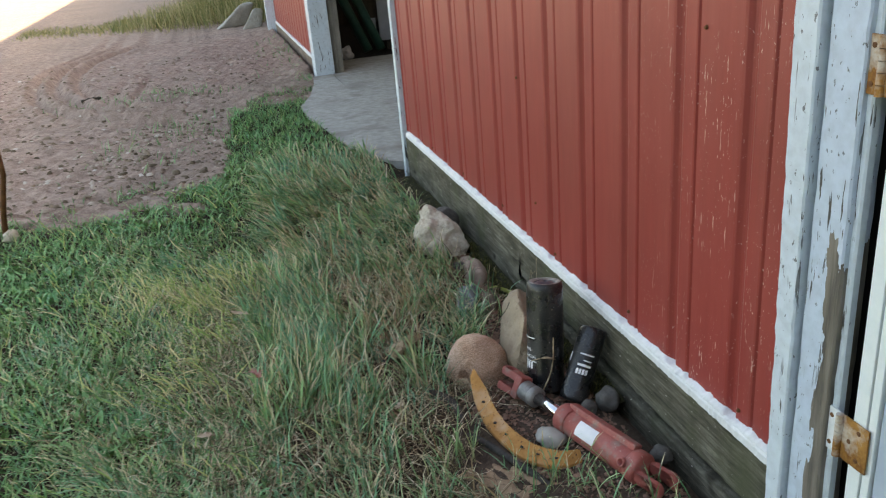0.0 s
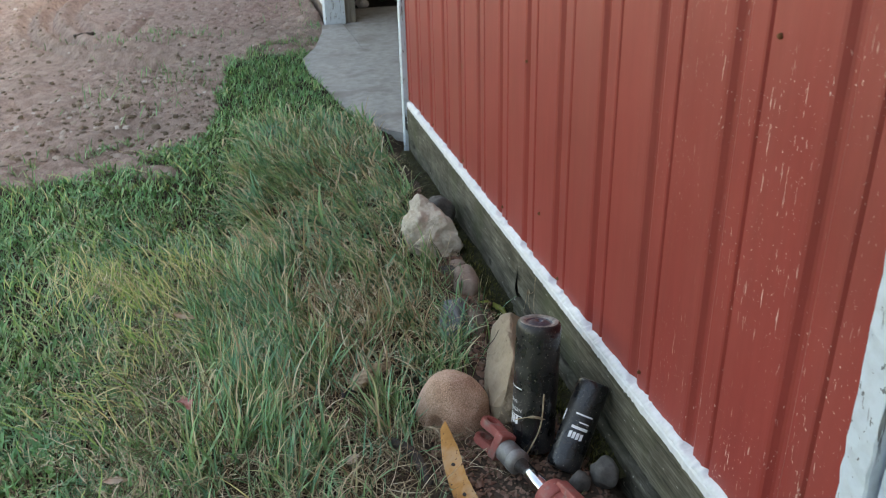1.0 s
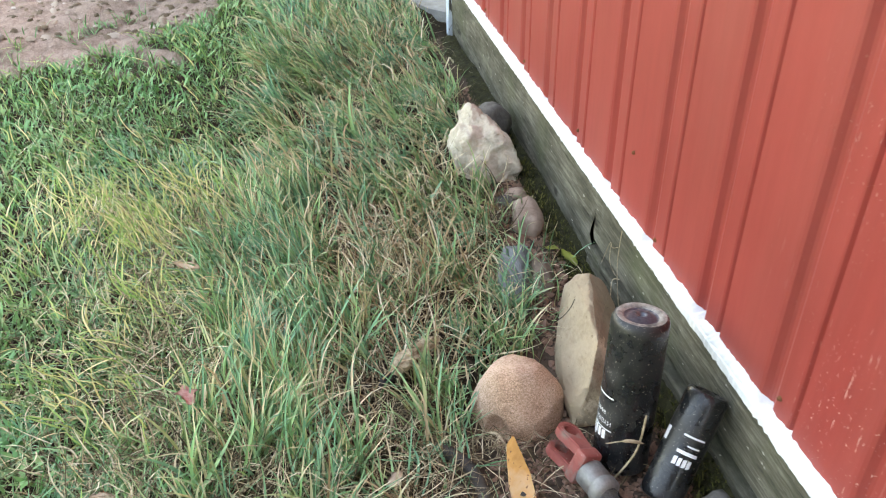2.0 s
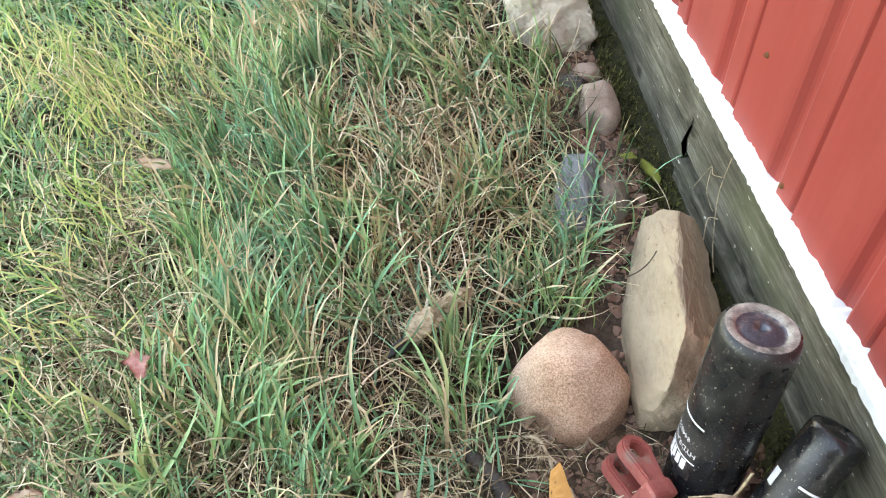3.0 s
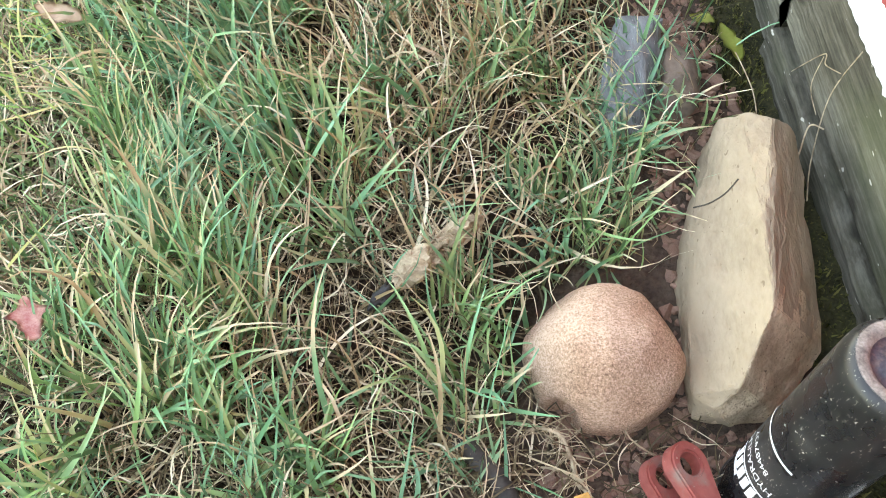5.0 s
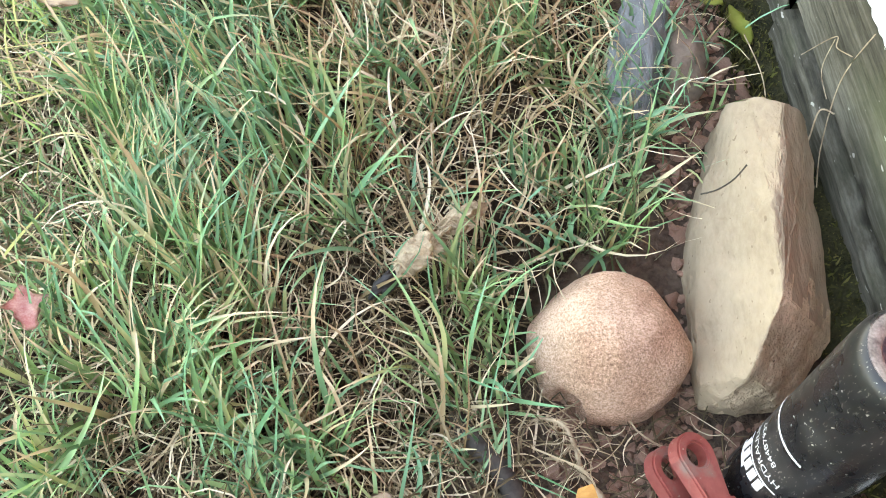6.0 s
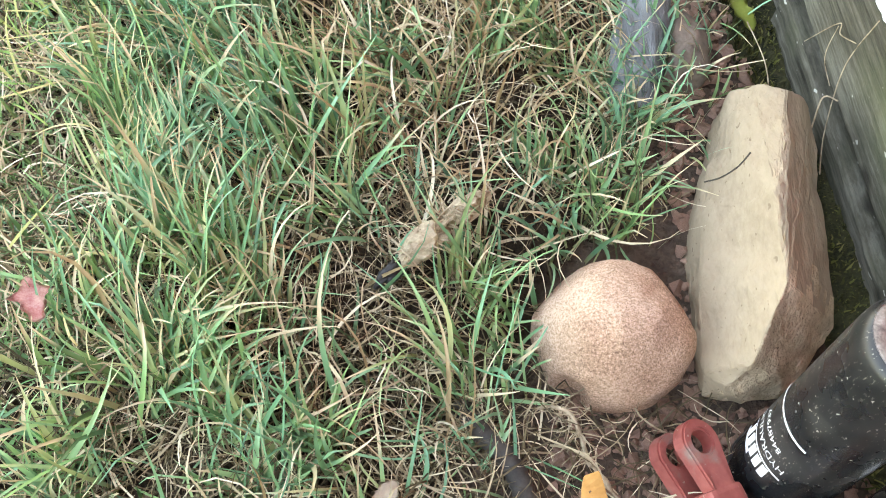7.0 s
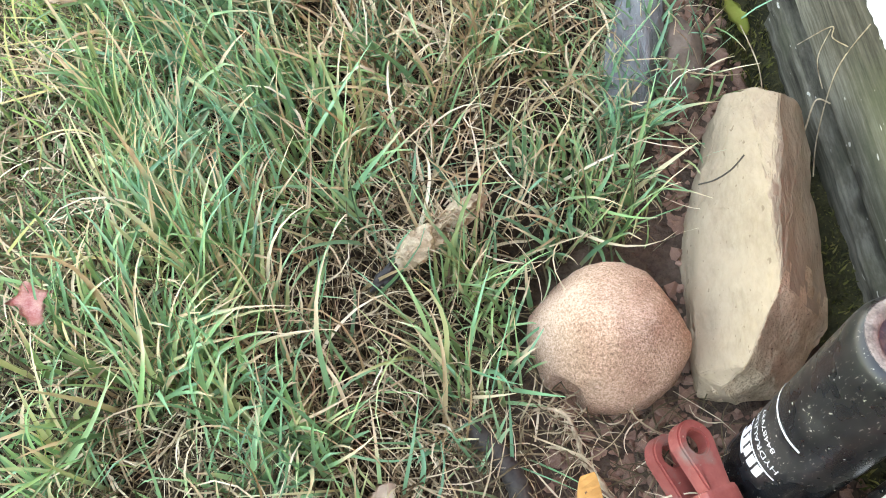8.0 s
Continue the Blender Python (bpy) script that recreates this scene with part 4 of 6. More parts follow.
def canister(a, b, radius, spin, label, big):
    m = axis(a, b, spin)
    h = (Vector(b) - Vector(a)).length
    c = thing("filter_canister", label, "canister", "black canisters")
    c.matrix_world = m
    part("can", turned([(0, 0), (radius * 0.8, 0), (radius * 0.97, 0.003), (radius * 1.015, 0.008), (radius * 1.015, 0.018), (radius, 0.022), (radius, h - 0.020), (radius * 0.985, h - 0.010), (radius * 0.93, h - 0.003), (radius * 0.85, h - 0.0005)], 56), BLACK_CAN, c, smooth=True)
    part("end_rim", turned([(radius * 0.86, h - 0.0007), (radius * 0.78, h), (radius * 0.66, h - 0.0008), (radius * 0.60, h - 0.004)], 48), RIM_DUST if big else BLACK_CAN, c, "dusty chipped rim" if big else "", smooth=True)
    part("end_dome", turned([(radius * 0.60, h - 0.004), (radius * 0.56, h - 0.006), (radius * 0.46, h - 0.005), (radius * 0.24, h + 0.001), (radius * 0.12, h - 0.001), (radius * 0.07, h - 0.008), (0, h - 0.009)], 48), CAN_TOP if big else BLACK_CAN, c, "dark pressed end" if big else "", smooth=True)
    r = radius + 0.0006
    if big:
        part("stripe", band(r, 0.150, 0.153, 128, 214), PRINT, c)
        part("stripe", band(r, 0.086, 0.0885, 140, 218), PRINT, c)
        lettering("84487937", 0.0115, 0.123, c, r, 172, "white printed number")
        lettering("HYDRAULIC", 0.0125, 0.105, c, r, 176, "white printed word")
        for k in range(5):
            part("emblem", band(r, 0.0655, 0.0835, 145 + 12.5 * k, 154.5 + 12.5 * k, 0.002), PRINT, c, "white printed emblem")
        part("emblem", band(r, 0.0595, 0.0665, 138, 172, 0.0), PRINT, c)
    else:
        part("stripe", band(r, 0.122, 0.1255, -135, -75), PRINT, c)
        part("stripe", band(r, 0.106, 0.109, -115, -80), PRINT, c)
        part("stripe", band(r, 0.092, 0.098, -135, -78), PRINT, c)
        for k in range(4):
            part("emblem", band(r, 0.070, 0.084, -135 + 13 * k, -125 + 13 * k, 0.002), PRINT, c, "white printed emblem")
        part("sticker", band(r, 0.100, 0.124, -197, -178), PRINT, c, "small white sticker")
    return c


canister((-0.160, -0.030, -0.002), (-0.133, 0.020, 0.290), 0.0485, 0, "tall dusty black oil filter canister standing on end", True)
canister((-0.128, -0.128, 0.006), (-0.030, -0.056, 0.163), 0.0360, 0, "short black oil filter canister leaning on the plank", False)


# ---- hydraulic cylinder ----
def ear(outer, inner, length, thick):
    """A flat lug with a round eye at the origin, its tail along +x, thick along z."""
    bm = bmesh.new()
    n = 28
    out_pts, in_pts = [], []
    for i in range(n):
        a = 2 * math.pi * i / n
        p = Vector((outer * math.cos(a), outer * math.sin(a)))
        if p.x > 0:
            f = (p.x / outer) ** 0.4
            p = Vector((length * f, p.y * (1 - 0.22 * min(1, 2 * f)) if f < 0.85 else math.copysign(outer * 0.74, p.y) * min(1, abs(p.y) / (outer * 0.35))))
        out_pts.append(p)
        in_pts.append(Vector((inner * math.cos(a), inner * math.sin(a))))
    for z0, z1 in ((-thick / 2, thick / 2),):
        lo_o, lo_i = [bm.verts.new((p.x, p.y, z0)) for p in out_pts], [bm.verts.new((p.x, p.y, z0)) for p in in_pts]
        hi_o, hi_i = [bm.verts.new((p.x, p.y, z1)) for p in out_pts], [bm.verts.new((p.x, p.y, z1)) for p in in_pts]
        for i in range(n):
            j = (i + 1) % n
            bm.faces.new((hi_o[i], hi_o[j], hi_i[j], hi_i[i]))
            bm.faces.new((lo_o[j], lo_o[i], lo_i[i], lo_i[j]))
            bm.faces.new((lo_o[i], lo_o[j], hi_o[j], hi_o[i]))
            bm.faces.new((lo_i[j], lo_i[i], hi_i[i], hi_i[j]))
    bmesh.ops.recalc_face_normals(bm, faces=bm.faces)
    sharp = [e for e in bm.edges if len(e.link_faces) == 2 and e.calc_face_angle(0) > radians(60)]
    bmesh.ops.bevel(bm, geom=sharp, offset=0.0022, segments=2, affect='EDGES')
    return bm


def hydraulic_cylinder():
    start, end = Vector((-0.258, 0.010, 0.034)), Vector((-0.100, -0.570, 0.042))
    c = thing("hydraulic_cylinder", "faded red hydraulic cylinder with a chrome rod lying on the ground", "cylinder")
    c.matrix_world = axis(start, end, 0)
    inv = c.matrix_world.inverted()
    up = inv.to_3x3() @ Vector((0, 0, 1))
    ang = math.degrees(math.atan2(up.y, up.x))
    frame_rot = Matrix.Rotation(radians(ang), 4, 'Z')   # local x points up
    pin = inv.to_3x3() @ Vector((0.42, 0.12, 0.90))
    base = Matrix.Rotation(math.atan2(pin.y, pin.x) - math.pi / 2, 4, 'Z')   # local y runs along the pin
    # fork at the rod's end: two lugs side by side along local y
    for s in (-1, 1):
        m = base @ Matrix.Translation((0, s * 0.0205, 0.011)) @ Matrix(((0, 1, 0, 0), (0, 0, 1, 0), (1, 0, 0, 0), (0, 0, 0, 1)))
        bm = ear(0.0235, 0.0122, 0.058, 0.0185)
        bmesh.ops.transform(bm, matrix=m, verts=bm.verts)
        part("clevis_lug", bm, RED_PAINT, c)
    bm = box(-0.0215, 0.0215, -0.031, 0.031, 0.056, 0.082, 0.006)
    bmesh.ops.transform(bm, matrix=base, verts=bm.verts)
    part("clevis_bridge", bm, RED_PAINT, c)
    part("coupling", turned([(0, 0.080), (0.020, 0.080), (0.026, 0.085), (0.026, 0.112), (0.023, 0.115), (0.023, 0.118), (0.027, 0.121), (0.027, 0.136), (0.020, 0.141), (0, 0.141)], 32), GREY_METAL, c, "grey threaded collar", True)
    part("piston_rod", turned([(0, 0.140), (0.0165, 0.140), (0.0165, 0.260), (0, 0.260)], 32), CHROME, c, "bright chrome rod", True)
    part("gland", turned([(0, 0.240), (0.028, 0.240), (0.036, 0.244), (0.038, 0.250), (0.038, 0.276), (0.036, 0.280), (0, 0.280)], 36), RED_PAINT, c, smooth=True)
    part("barrel", turned([(0, 0.275), (0.034, 0.275), (0.034, 0.490), (0.031, 0.497), (0, 0.497)], 40), RED_PAINT, c, smooth=True)
    bm = box(0.027, 0.045, -0.013, 0.013, 0.262, 0.485, 0.005)
    bmesh.ops.transform(bm, matrix=frame_rot @ Matrix.Rotation(radians(-22), 4, 'Z'), verts=bm.verts)
    part("oil_channel", bm, RED_PAINT, c)
    bm = turned([(0.0343, 0.322), (0.0348, 0.323), (0.0348, 0.385), (0.0343, 0.386)], 40)
    bmesh.ops.delete(bm, geom=[v for v in bm.verts if not (-0.3 < (math.atan2(v.co.y, v.co.x) - radians(ang) - 0.55 + math.pi) % (2 * math.pi) - math.pi < 0.95)], context='VERTS')
    part("paper_label", bm, PRINT, c, "torn white paper label", True)
    part("end_cap", turned([(0, 0.485), (0.036, 0.485), (0.038, 0.490), (0.038, 0.512), (0.033, 0.518), (0, 0.518)], 32), RED_PAINT, c, smooth=True)
    for s in (-1, 1):
        m = frame_rot @ Matrix.Translation((0, s * 0.024, 0.578)) @ Matrix(((0, 1, 0, 0), (0, 0, 1, 0), (-1, 0, 0, 0), (0, 0, 0, 1)))
        bm = ear(0.018, 0.009, 0.066, 0.014)
        bmesh.ops.transform(bm, matrix=m, verts=bm.verts)
        part("rear_lug", bm, RED_PAINT, c)
    m = frame_rot @ Matrix.Rotation(radians(60), 4, 'Z') @ Matrix.Translation((0.032, 0, 0.485)) @ Matrix.Rotation(radians(90), 4, 'Y')
    part("port", turned([(0.011, 0), (0.011, 0.014), (0.007, 0.014), (0.006, 0.002), (0, 0.002)], 20, m), RED_PAINT, c, smooth=True)


hydraulic_cylinder()


# ---- curved strap, hose, deer leg form, leaves, rusty rod ----
def strap():
    keys = curve_points([(-0.362, -0.022, 0.088), (-0.360, -0.075, 0.056), (-0.358, -0.15, 0.030), (-0.345, -0.23, 0.022), (-0.318, -0.305, 0.020), (-0.270, -0.355, 0.020), (-0.215, -0.368, 0.022)], 40)
    widths = [0.005 + 0.013 * min(1, i / 7) - 0.010 * max(0, (i - 32) / 8) for i in range(40)]
    bm = bmesh.new()
    rings = []
    for i, p in enumerate(keys):
        d = (keys[min(i + 1, 39)] - keys[max(i - 1, 0)]).normalized()
        side = d.cross(Vector((0, 0, 1))).normalized()
        lift = Vector((0, 0, 1)) * 0.004
        w = widths[i] * (1 + 0.06 * noise.noise(p * 60))
        tilt = side * w + Vector((0, 0, -0.010))
        rings.append([bm.verts.new(p - tilt + lift), bm.verts.new(p + tilt + lift), bm.verts.new(p + tilt - lift), bm.verts.new(p - tilt - lift)])
    for a, b in zip(rings, rings[1:]):
        for k in range(4):
            bm.faces.new((a[k], a[(k + 1) % 4], b[(k + 1) % 4], b[k]))
    bm.faces.new(rings[0])
    bm.faces.new(rings[-1])
    bmesh.ops.recalc_face_normals(bm, faces=bm.faces)
    s = thing("curved_strap", "curved worn orange-yellow iron strap on the dirt", "strap")
    part("band", bm, YELLOW_IRON, s)
    # no holes are cut: dark discs on the band stand for their shade
    for i in (9, 15, 19, 24, 28, 32):
        p = keys[i] + Vector((0.002 * (i % 3), 0, 0.0045))
        part("hole_shade", turned([(0, 0.0012), (0.0045, 0.0010), (0.0048, -0.001)], 10, Matrix.Translation(p)), HOOF_AND_HOLE_DARK, s)


strap()


def hose(name, keys, r, label, ribs=True, m=None):
    pts = curve_points(keys, 60)
    rad = [r * (1 + (0.10 if ribs and i % 3 == 0 else 0.0)) for i in range(60)]
    tagged(link_mesh(name, rod(pts, rad, 14), m or BLACK_RUBBER, True), label, "hose")


hose("rubber_hose", [(-0.475, 0.075, -0.004), (-0.455, 0.04, 0.012), (-0.432, 0.01, 0.012), (-0.418, -0.03, 0.008), (-0.41, -0.09, -0.01)], 0.0115, "ribbed black rubber hose half sunk in the grass")
hose("rubber_hose", [(-0.425, -0.165, 0.004), (-0.395, -0.215, 0.008), (-0.36, -0.30, 0.008), (-0.325, -0.37, 0.0), (-0.30, -0.42, -0.01)], 0.0085, "thin dark hose beside the strap", False)


# a loose frayed shape that takes the place of a deer leg
def deer_leg_form():
    h = thing("deer_leg_form", "frayed tan form in place of a deer leg with a dark hoof", "debris")
    pts = curve_points([(-0.526, 0.231, 0.044), (-0.503, 0.243, 0.056), (-0.476, 0.262, 0.058), (-0.450, 0.281, 0.058), (-0.420, 0.302, 0.046)], 40)
    prof = [0.006, 0.013, 0.018, 0.017, 0.012, 0.009, 0.012, 0.014, 0.010, 0.003]
    rad = [float(np.interp(i / 39 * 9, range(10), prof)) for i in range(40)]
    bm = rod(pts, rad, 18)
    for v in bm.verts:
        n = noise.fractal(v.co * 70, 1.0, 2.0, 3)
        v.co += Vector((0.006 * n, 0.006 * noise.noise(v.co * 75 + Vector((4, 0, 0))), 0.008 * n))
    part("leg_body", bm, TAN_FIBRE, h, "frayed tan fur")
    dark = round_stone((0.018, 0.010, 0.009), 3.0, 0.6, 4)
    placed(dark, (-0.538, 0.218, 0.042), 40)
    part("hoof_tip", dark, HOOF_AND_HOLE_DARK, h, "dark hoof end", True)
    rnd = random.Random(8)
    for k in range(110):
        p = pts[rnd.randrange(3, 39)]
        d = Vector((rnd.choice((-1, 1)) * 0.8 + rnd.uniform(-0.5, 0.5), 0.6 * rnd.choice((-1, 1)) + rnd.uniform(-0.5, 0.5), rnd.uniform(-0.25, 0.3))).normalized() * rnd.uniform(0.010, 0.028)
        o = Vector((rnd.uniform(-0.009, 0.009), rnd.uniform(-0.009, 0.009), rnd.uniform(0.002, 0.012)))
        part("fibre", rod([p + o, p + o + d * 0.5 + Vector((0, 0, 0.003)), p + o + d], [0.0012, 0.001, 0.0004], 4), TAN_FIBRE, h)


deer_leg_form()


def leaf(name, at, size, spin, m, label, tilt=(10, 8), wide=0.62, lobes=0):
    bm = bmesh.new()
    n = 16
    rows = []
    for i in range(n + 1):
        f = i / n
        w = (1 - (0.45 * abs(math.sin(math.pi * lobes * f)) if lobes else 0)) * size * wide * 0.5 * math.sin(math.pi * min(1, f * 0.96 + 0.03)) ** 0.75 * (1 + 0.2 * math.sin(21 * f + spin))
        y = (f - 0.5) * size
        z = 0.06 * size * math.sin(3.0 * f + spin) + 0.04 * size * math.sin(7 * f)
        rows.append([bm.verts.new((s * w, y, z + 0.16 * abs(s) * w)) for s in (-1, -0.5, 0, 0.5, 1)])
    for a, b in zip(rows, rows[1:]):
        for k in range(4):
            bm.faces.new((a[k], a[k + 1], b[k + 1], b[k]))
    bmesh.ops.solidify(bm, geom=bm.faces[:], thickness=0.0006)
    placed(bm, at, spin, tilt)
    tagged(link_mesh(name, bm, m, True), label, "leaf")


leaf("leaf", (-0.923, 0.614, 0.095), 0.058, 80, LEAF_TAN, "dry tan leaf lying on the mown grass")
leaf("leaf", (-0.902, 0.200, 0.100), 0.050, 20, LEAF_PINK, "faded pink-red lobed leaf lying in the grass", (14, 16), 0.85, 1.6)
leaf("leaf", (-0.054, 0.560, 0.010), 0.062, 18, LEAF_YELLOW, "yellow-green leaf fallen on the gravel", (4, 8), 0.46)
leaf("leaf", (-0.085, 0.60, 0.014), 0.036, 70, LEAF_YELLOW, "small yellow-green leaf on the gravel", (8, 10), 0.7)
leaf("leaf", (-1.72, 0.72, 0.035), 0.05, 30, LEAF_TAN, "dry tan leaf lying on the lawn")
leaf("leaf", (-1.05, 0.05, 0.035), 0.05, 100, LEAF_TAN, "dry brown leaf lying on the lawn")
leaf("leaf", (-0.56, -0.02, 0.04), 0.04, 140, LEAF_TAN, "dry brown leaf in the thatch")


def curl_and_twigs():
    tangle = bmesh.new()
    rnd = random.Random(12)
    arch = curve_points([(-0.396, 0.060, 0.014), (-0.382, 0.058, 0.026), (-0.364, 0.048, 0.030), (-0.355, 0.026, 0.022), (-0.350, 0.004, 0.010)], 18)
    rod(arch, [0.0010 + 0.0010 * abs(math.sin(1.7 * i)) + 0.0012 * i / 18 for i in range(18)], 7, tangle)
    hairs = bmesh.new()
    for n in range(60):
        p = Vector(arch[rnd.randrange(18)])
        d = Vector((rnd.gauss(-0.3, 1), rnd.gauss(-0.3, 1), 0)).normalized()
        e = Vector((-d.y, d.x, 0)) * rnd.uniform(-0.010, 0.010)
        far = rnd.uniform(0.012, 0.036)
        hair = curve_points([p, p + d * far * 0.5 + e, p + d * far + Vector((0, 0, 0.006 - p.z))], 7)
        rod(hair, rnd.uniform(0.0003, 0.0007), 4, hairs)
    root = tagged(link_mesh("dry_root", tangle, TAN_FIBRE, True), "curled dry root with frayed hairs on the gravel", "root")
    tagged(part("root_hairs", hairs, TAN_FIBRE, root), "fine frayed root hairs", kind="stuff")
    tagged(link_mesh("pale_stick", rod(curve_points([(-0.350, 0.004, 0.010), (-0.338, -0.018, 0.013), (-0.322, -0.045, 0.010)], 12), [0.003 + 0.0015 * math.sin(i * 1.3) for i in range(12)], 8), TAN_FIBRE, True), "short pale dry stick on the gravel", "stick")
    tagged(link_mesh("twig", rod(curve_points([(-0.195, -0.085, 0.02), (-0.17, -0.10, 0.10), (-0.165, -0.105, 0.19)], 14), 0.0018, 5), TAN_FIBRE), "dry upright grass stem", "stem")
    tagged(link_mesh("twig", rod(curve_points([(-0.225, -0.10, 0.135), (-0.19, -0.105, 0.138), (-0.163, -0.108, 0.128)], 12), [0.001] * 5 + [0.003] * 5 + [0.001] * 2, 5), TAN_FIBRE), "pale dry grass leaf caught on a stem", "stem")
    r = rod([(-1.90, 2.085, 0.0), (-1.86, 2.03, 0.16), (-1.80, 1.95, 0.33), (-1.79, 1.94, 0.62)], [0.012, 0.013, 0.012, 0.012], 10)
    tagged(link_mesh("iron_rod", r, ROD_RUST, True), "rusty bent iron rod stuck in the lawn", "rod")
    b = placed(round_stone((0.035, 0.03, 0.03), 4.0, 0.3, 3), (-1.87, 2.06, 0.02))
    tagged(link_mesh("rock", b, LIMESTONE, True), "pale stone at the foot of the rusty rod", "rock")
    d = rod(curve_points([(-1.96, 5.56, 0.01), (-1.88, 5.58, 0.018), (-1.81, 5.63, 0.01)], 14), [0.008 + 0.008 * math.sin(i) ** 2 for i in range(14)], 8)
    tagged(link_mesh("branch", d, DARK_WOOD, True), "short dark stick lying on the dirt lot", "stick")


curl_and_twigs()


def moss_strip():
    xs, ys = np.linspace(-0.075, 0.004, 9), np.arange(-0.2, 2.1, 0.012)
    X, Y = np.meshgrid(xs, ys, indexing="ij")
    f = (X + 0.075) / 0.08
    edge = 0.35 + 0.3 * np.sin(9 * Y) * np.sin(23 * Y + 1)
    Z = ground_height(np.minimum(X, -0.021), Y) + 0.012 * np.clip((f - edge * 0.5) * 3, -0.6, 1) + 0.0025 * np.sin(190 * Y + 90 * X) * np.sin(260 * X)
    Z += 0.026 * np.clip(f - 0.25, 0, 1) * np.clip((0.62 - Y) / 0.35, 0, 1)
    verts = np.stack([X, Y, Z], -1).reshape(-1, 3)
    n = len(ys)
    i, j = np.meshgrid(np.arange(len(xs) - 1), np.arange(n - 1), indexing="ij")
    a = (i * n + j).ravel()
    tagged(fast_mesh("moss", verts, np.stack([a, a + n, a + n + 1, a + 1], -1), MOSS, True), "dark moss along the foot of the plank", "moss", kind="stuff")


moss_strip()


def sawdust():
    ang, rad = np.linspace(0, 2 * np.pi, 49), np.linspace(0, 1, 14)
    A, R = np.meshgrid(ang, rad, indexing="ij")
    wob = 1 + 0.25 * np.sin(3 * A + 1) + 0.15 * np.sin(7 * A)
    X = -0.40 + 0.13 * R * wob * np.cos(A)
    Y = -0.36 + 0.11 * R * wob * np.sin(A)
    Z = ground_height(X, Y) + 0.006 * (1 - R ** 2) - 0.004 + 0.004 * np.sin(90 * X) * np.sin(80 * Y) + 0.002 * np.sin(230 * X + 90 * Y)
    verts = np.stack([X, Y, Z], -1).reshape(-1, 3)
    n = len(rad)
    i, j = np.meshgrid(np.arange(48), np.arange(n - 1), indexing="ij")
    a = (i * n + j).ravel()
    tagged(fast_mesh("sawdust", verts, np.stack([a, a + 1, a + n + 1, a + n], -1), SAWDUST, True), "spilled orange sawdust on the ground", "sawdust", kind="stuff")


sawdust()


# ---- grass ----
def blades(name, label, pos, height, width, lean, heading, droop, material, segs=4, twist=0.5, seed=1, curl=0.0, kink=0.0, fold=False):
    """Many leaves of grass in one mesh: arrays with one entry for each blade. curl turns a blade sideways
    along its length, kink is the share of blades that are bent over sharply, fold creases them down the middle."""
    rng = np.random.default_rng(seed)
    n = len(pos)
    turn = np.array(heading, float)
    side_off = np.pi / 2 + rng.normal(0, twist, n)
    roll = rng.normal(0, 0.5, n) * (1.0 if fold else 0.0)
    curls = rng.normal(0, curl, n) / segs if curl else np.zeros(n)
    bend_at = np.where(rng.random(n) < kink, rng.integers(2, max(3, segs), n), -1)
    bend = rng.uniform(0.6, 1.7, n)
    p = np.array(pos, float)
    rows = []
    angle = lean.copy()
    step = height / segs
    up = np.array([0, 0, 1.0])
    for k in range(segs + 1):
        f = k / segs
        w = width * (0.62 + 0.38 * min(1.0, f * 4)) * (1.0 - f ** 2.2) * 0.5 + 0.0003
        ahead = np.stack([np.cos(turn), np.sin(turn), np.zeros(n)], -1)
        st = turn + side_off + roll * f
        side = np.stack([np.cos(st), np.sin(st), np.zeros(n)], -1)
        d = ahead * np.sin(angle)[:, None] + up * np.cos(angle)[:, None]
        if fold:
            across = np.cross(side, d)
            rows.append(np.stack([p - side * w[:, None], p + across * (w * 0.45)[:, None], p + side * w[:, None]], 1))
        else:
            rows.append(np.stack([p - side * w[:, None], p + side * w[:, None]], 1))
        p = p + d * step[:, None]
        angle = angle + droop / segs * (0.6 + 0.8 * f) + np.where(bend_at == k, bend, 0.0)
        turn = turn + curls * (0.5 + f)
        p[:, 2] = np.maximum(p[:, 2], pos[:, 2] + 0.004 + 0.01 * rng.random(n))
    c = 3 if fold else 2
    verts = np.stack(rows, 1).reshape(-1, 3)
    base = (np.arange(n) * (segs + 1) * c)[:, None]
    a = (base + np.arange(segs)[None, :] * c).ravel()
    quads = [np.stack([a + j, a + j + 1, a + j + 1 + c, a + j + c], -1) for j in range(c - 1)]
    ob = fast_mesh(name, verts, np.concatenate(quads), material, True)
    at = ob.data.attributes.new("along", 'FLOAT', 'POINT')
    at.data.foreach_set("value", np.tile(np.repeat(np.linspace(0, 1, segs + 1), c), n).astype(np.float32))
    return tagged(ob, label, "grass", kind="stuff")


def sway(x, y):
    """The way the lodged grass lies, as a heading that drifts over the ground."""
    return 2.55 + 0.55 * np.sin(2.3 * x + 1.9 * y) + 0.45 * np.sin(6.1 * y - 4.0 * x + 1.0) + 0.3 * np.sin(13 * x + 9 * y)


def soft_noise(x, y, s=1.0):
    return 0.5 + 0.25 * (np.sin(5.1 * s * x + 2.0 * np.sin(3.3 * s * y)) + np.sin(4.3 * s * y + 1.7 * np.sin(4.9 * s * x) + 1.0))


def scatter(n, x0, x1, y0, y1, keep, seed):
    rng = np.random.default_rng(seed)
    x, y = rng.uniform(x0, x1, n), rng.uniform(y0, y1, n)
    ok = rng.random(n) < keep(x, y)
    x, y = x[ok], y[ok]
    return np.stack([x, y, ground_height(x, y) - 0.004], -1)


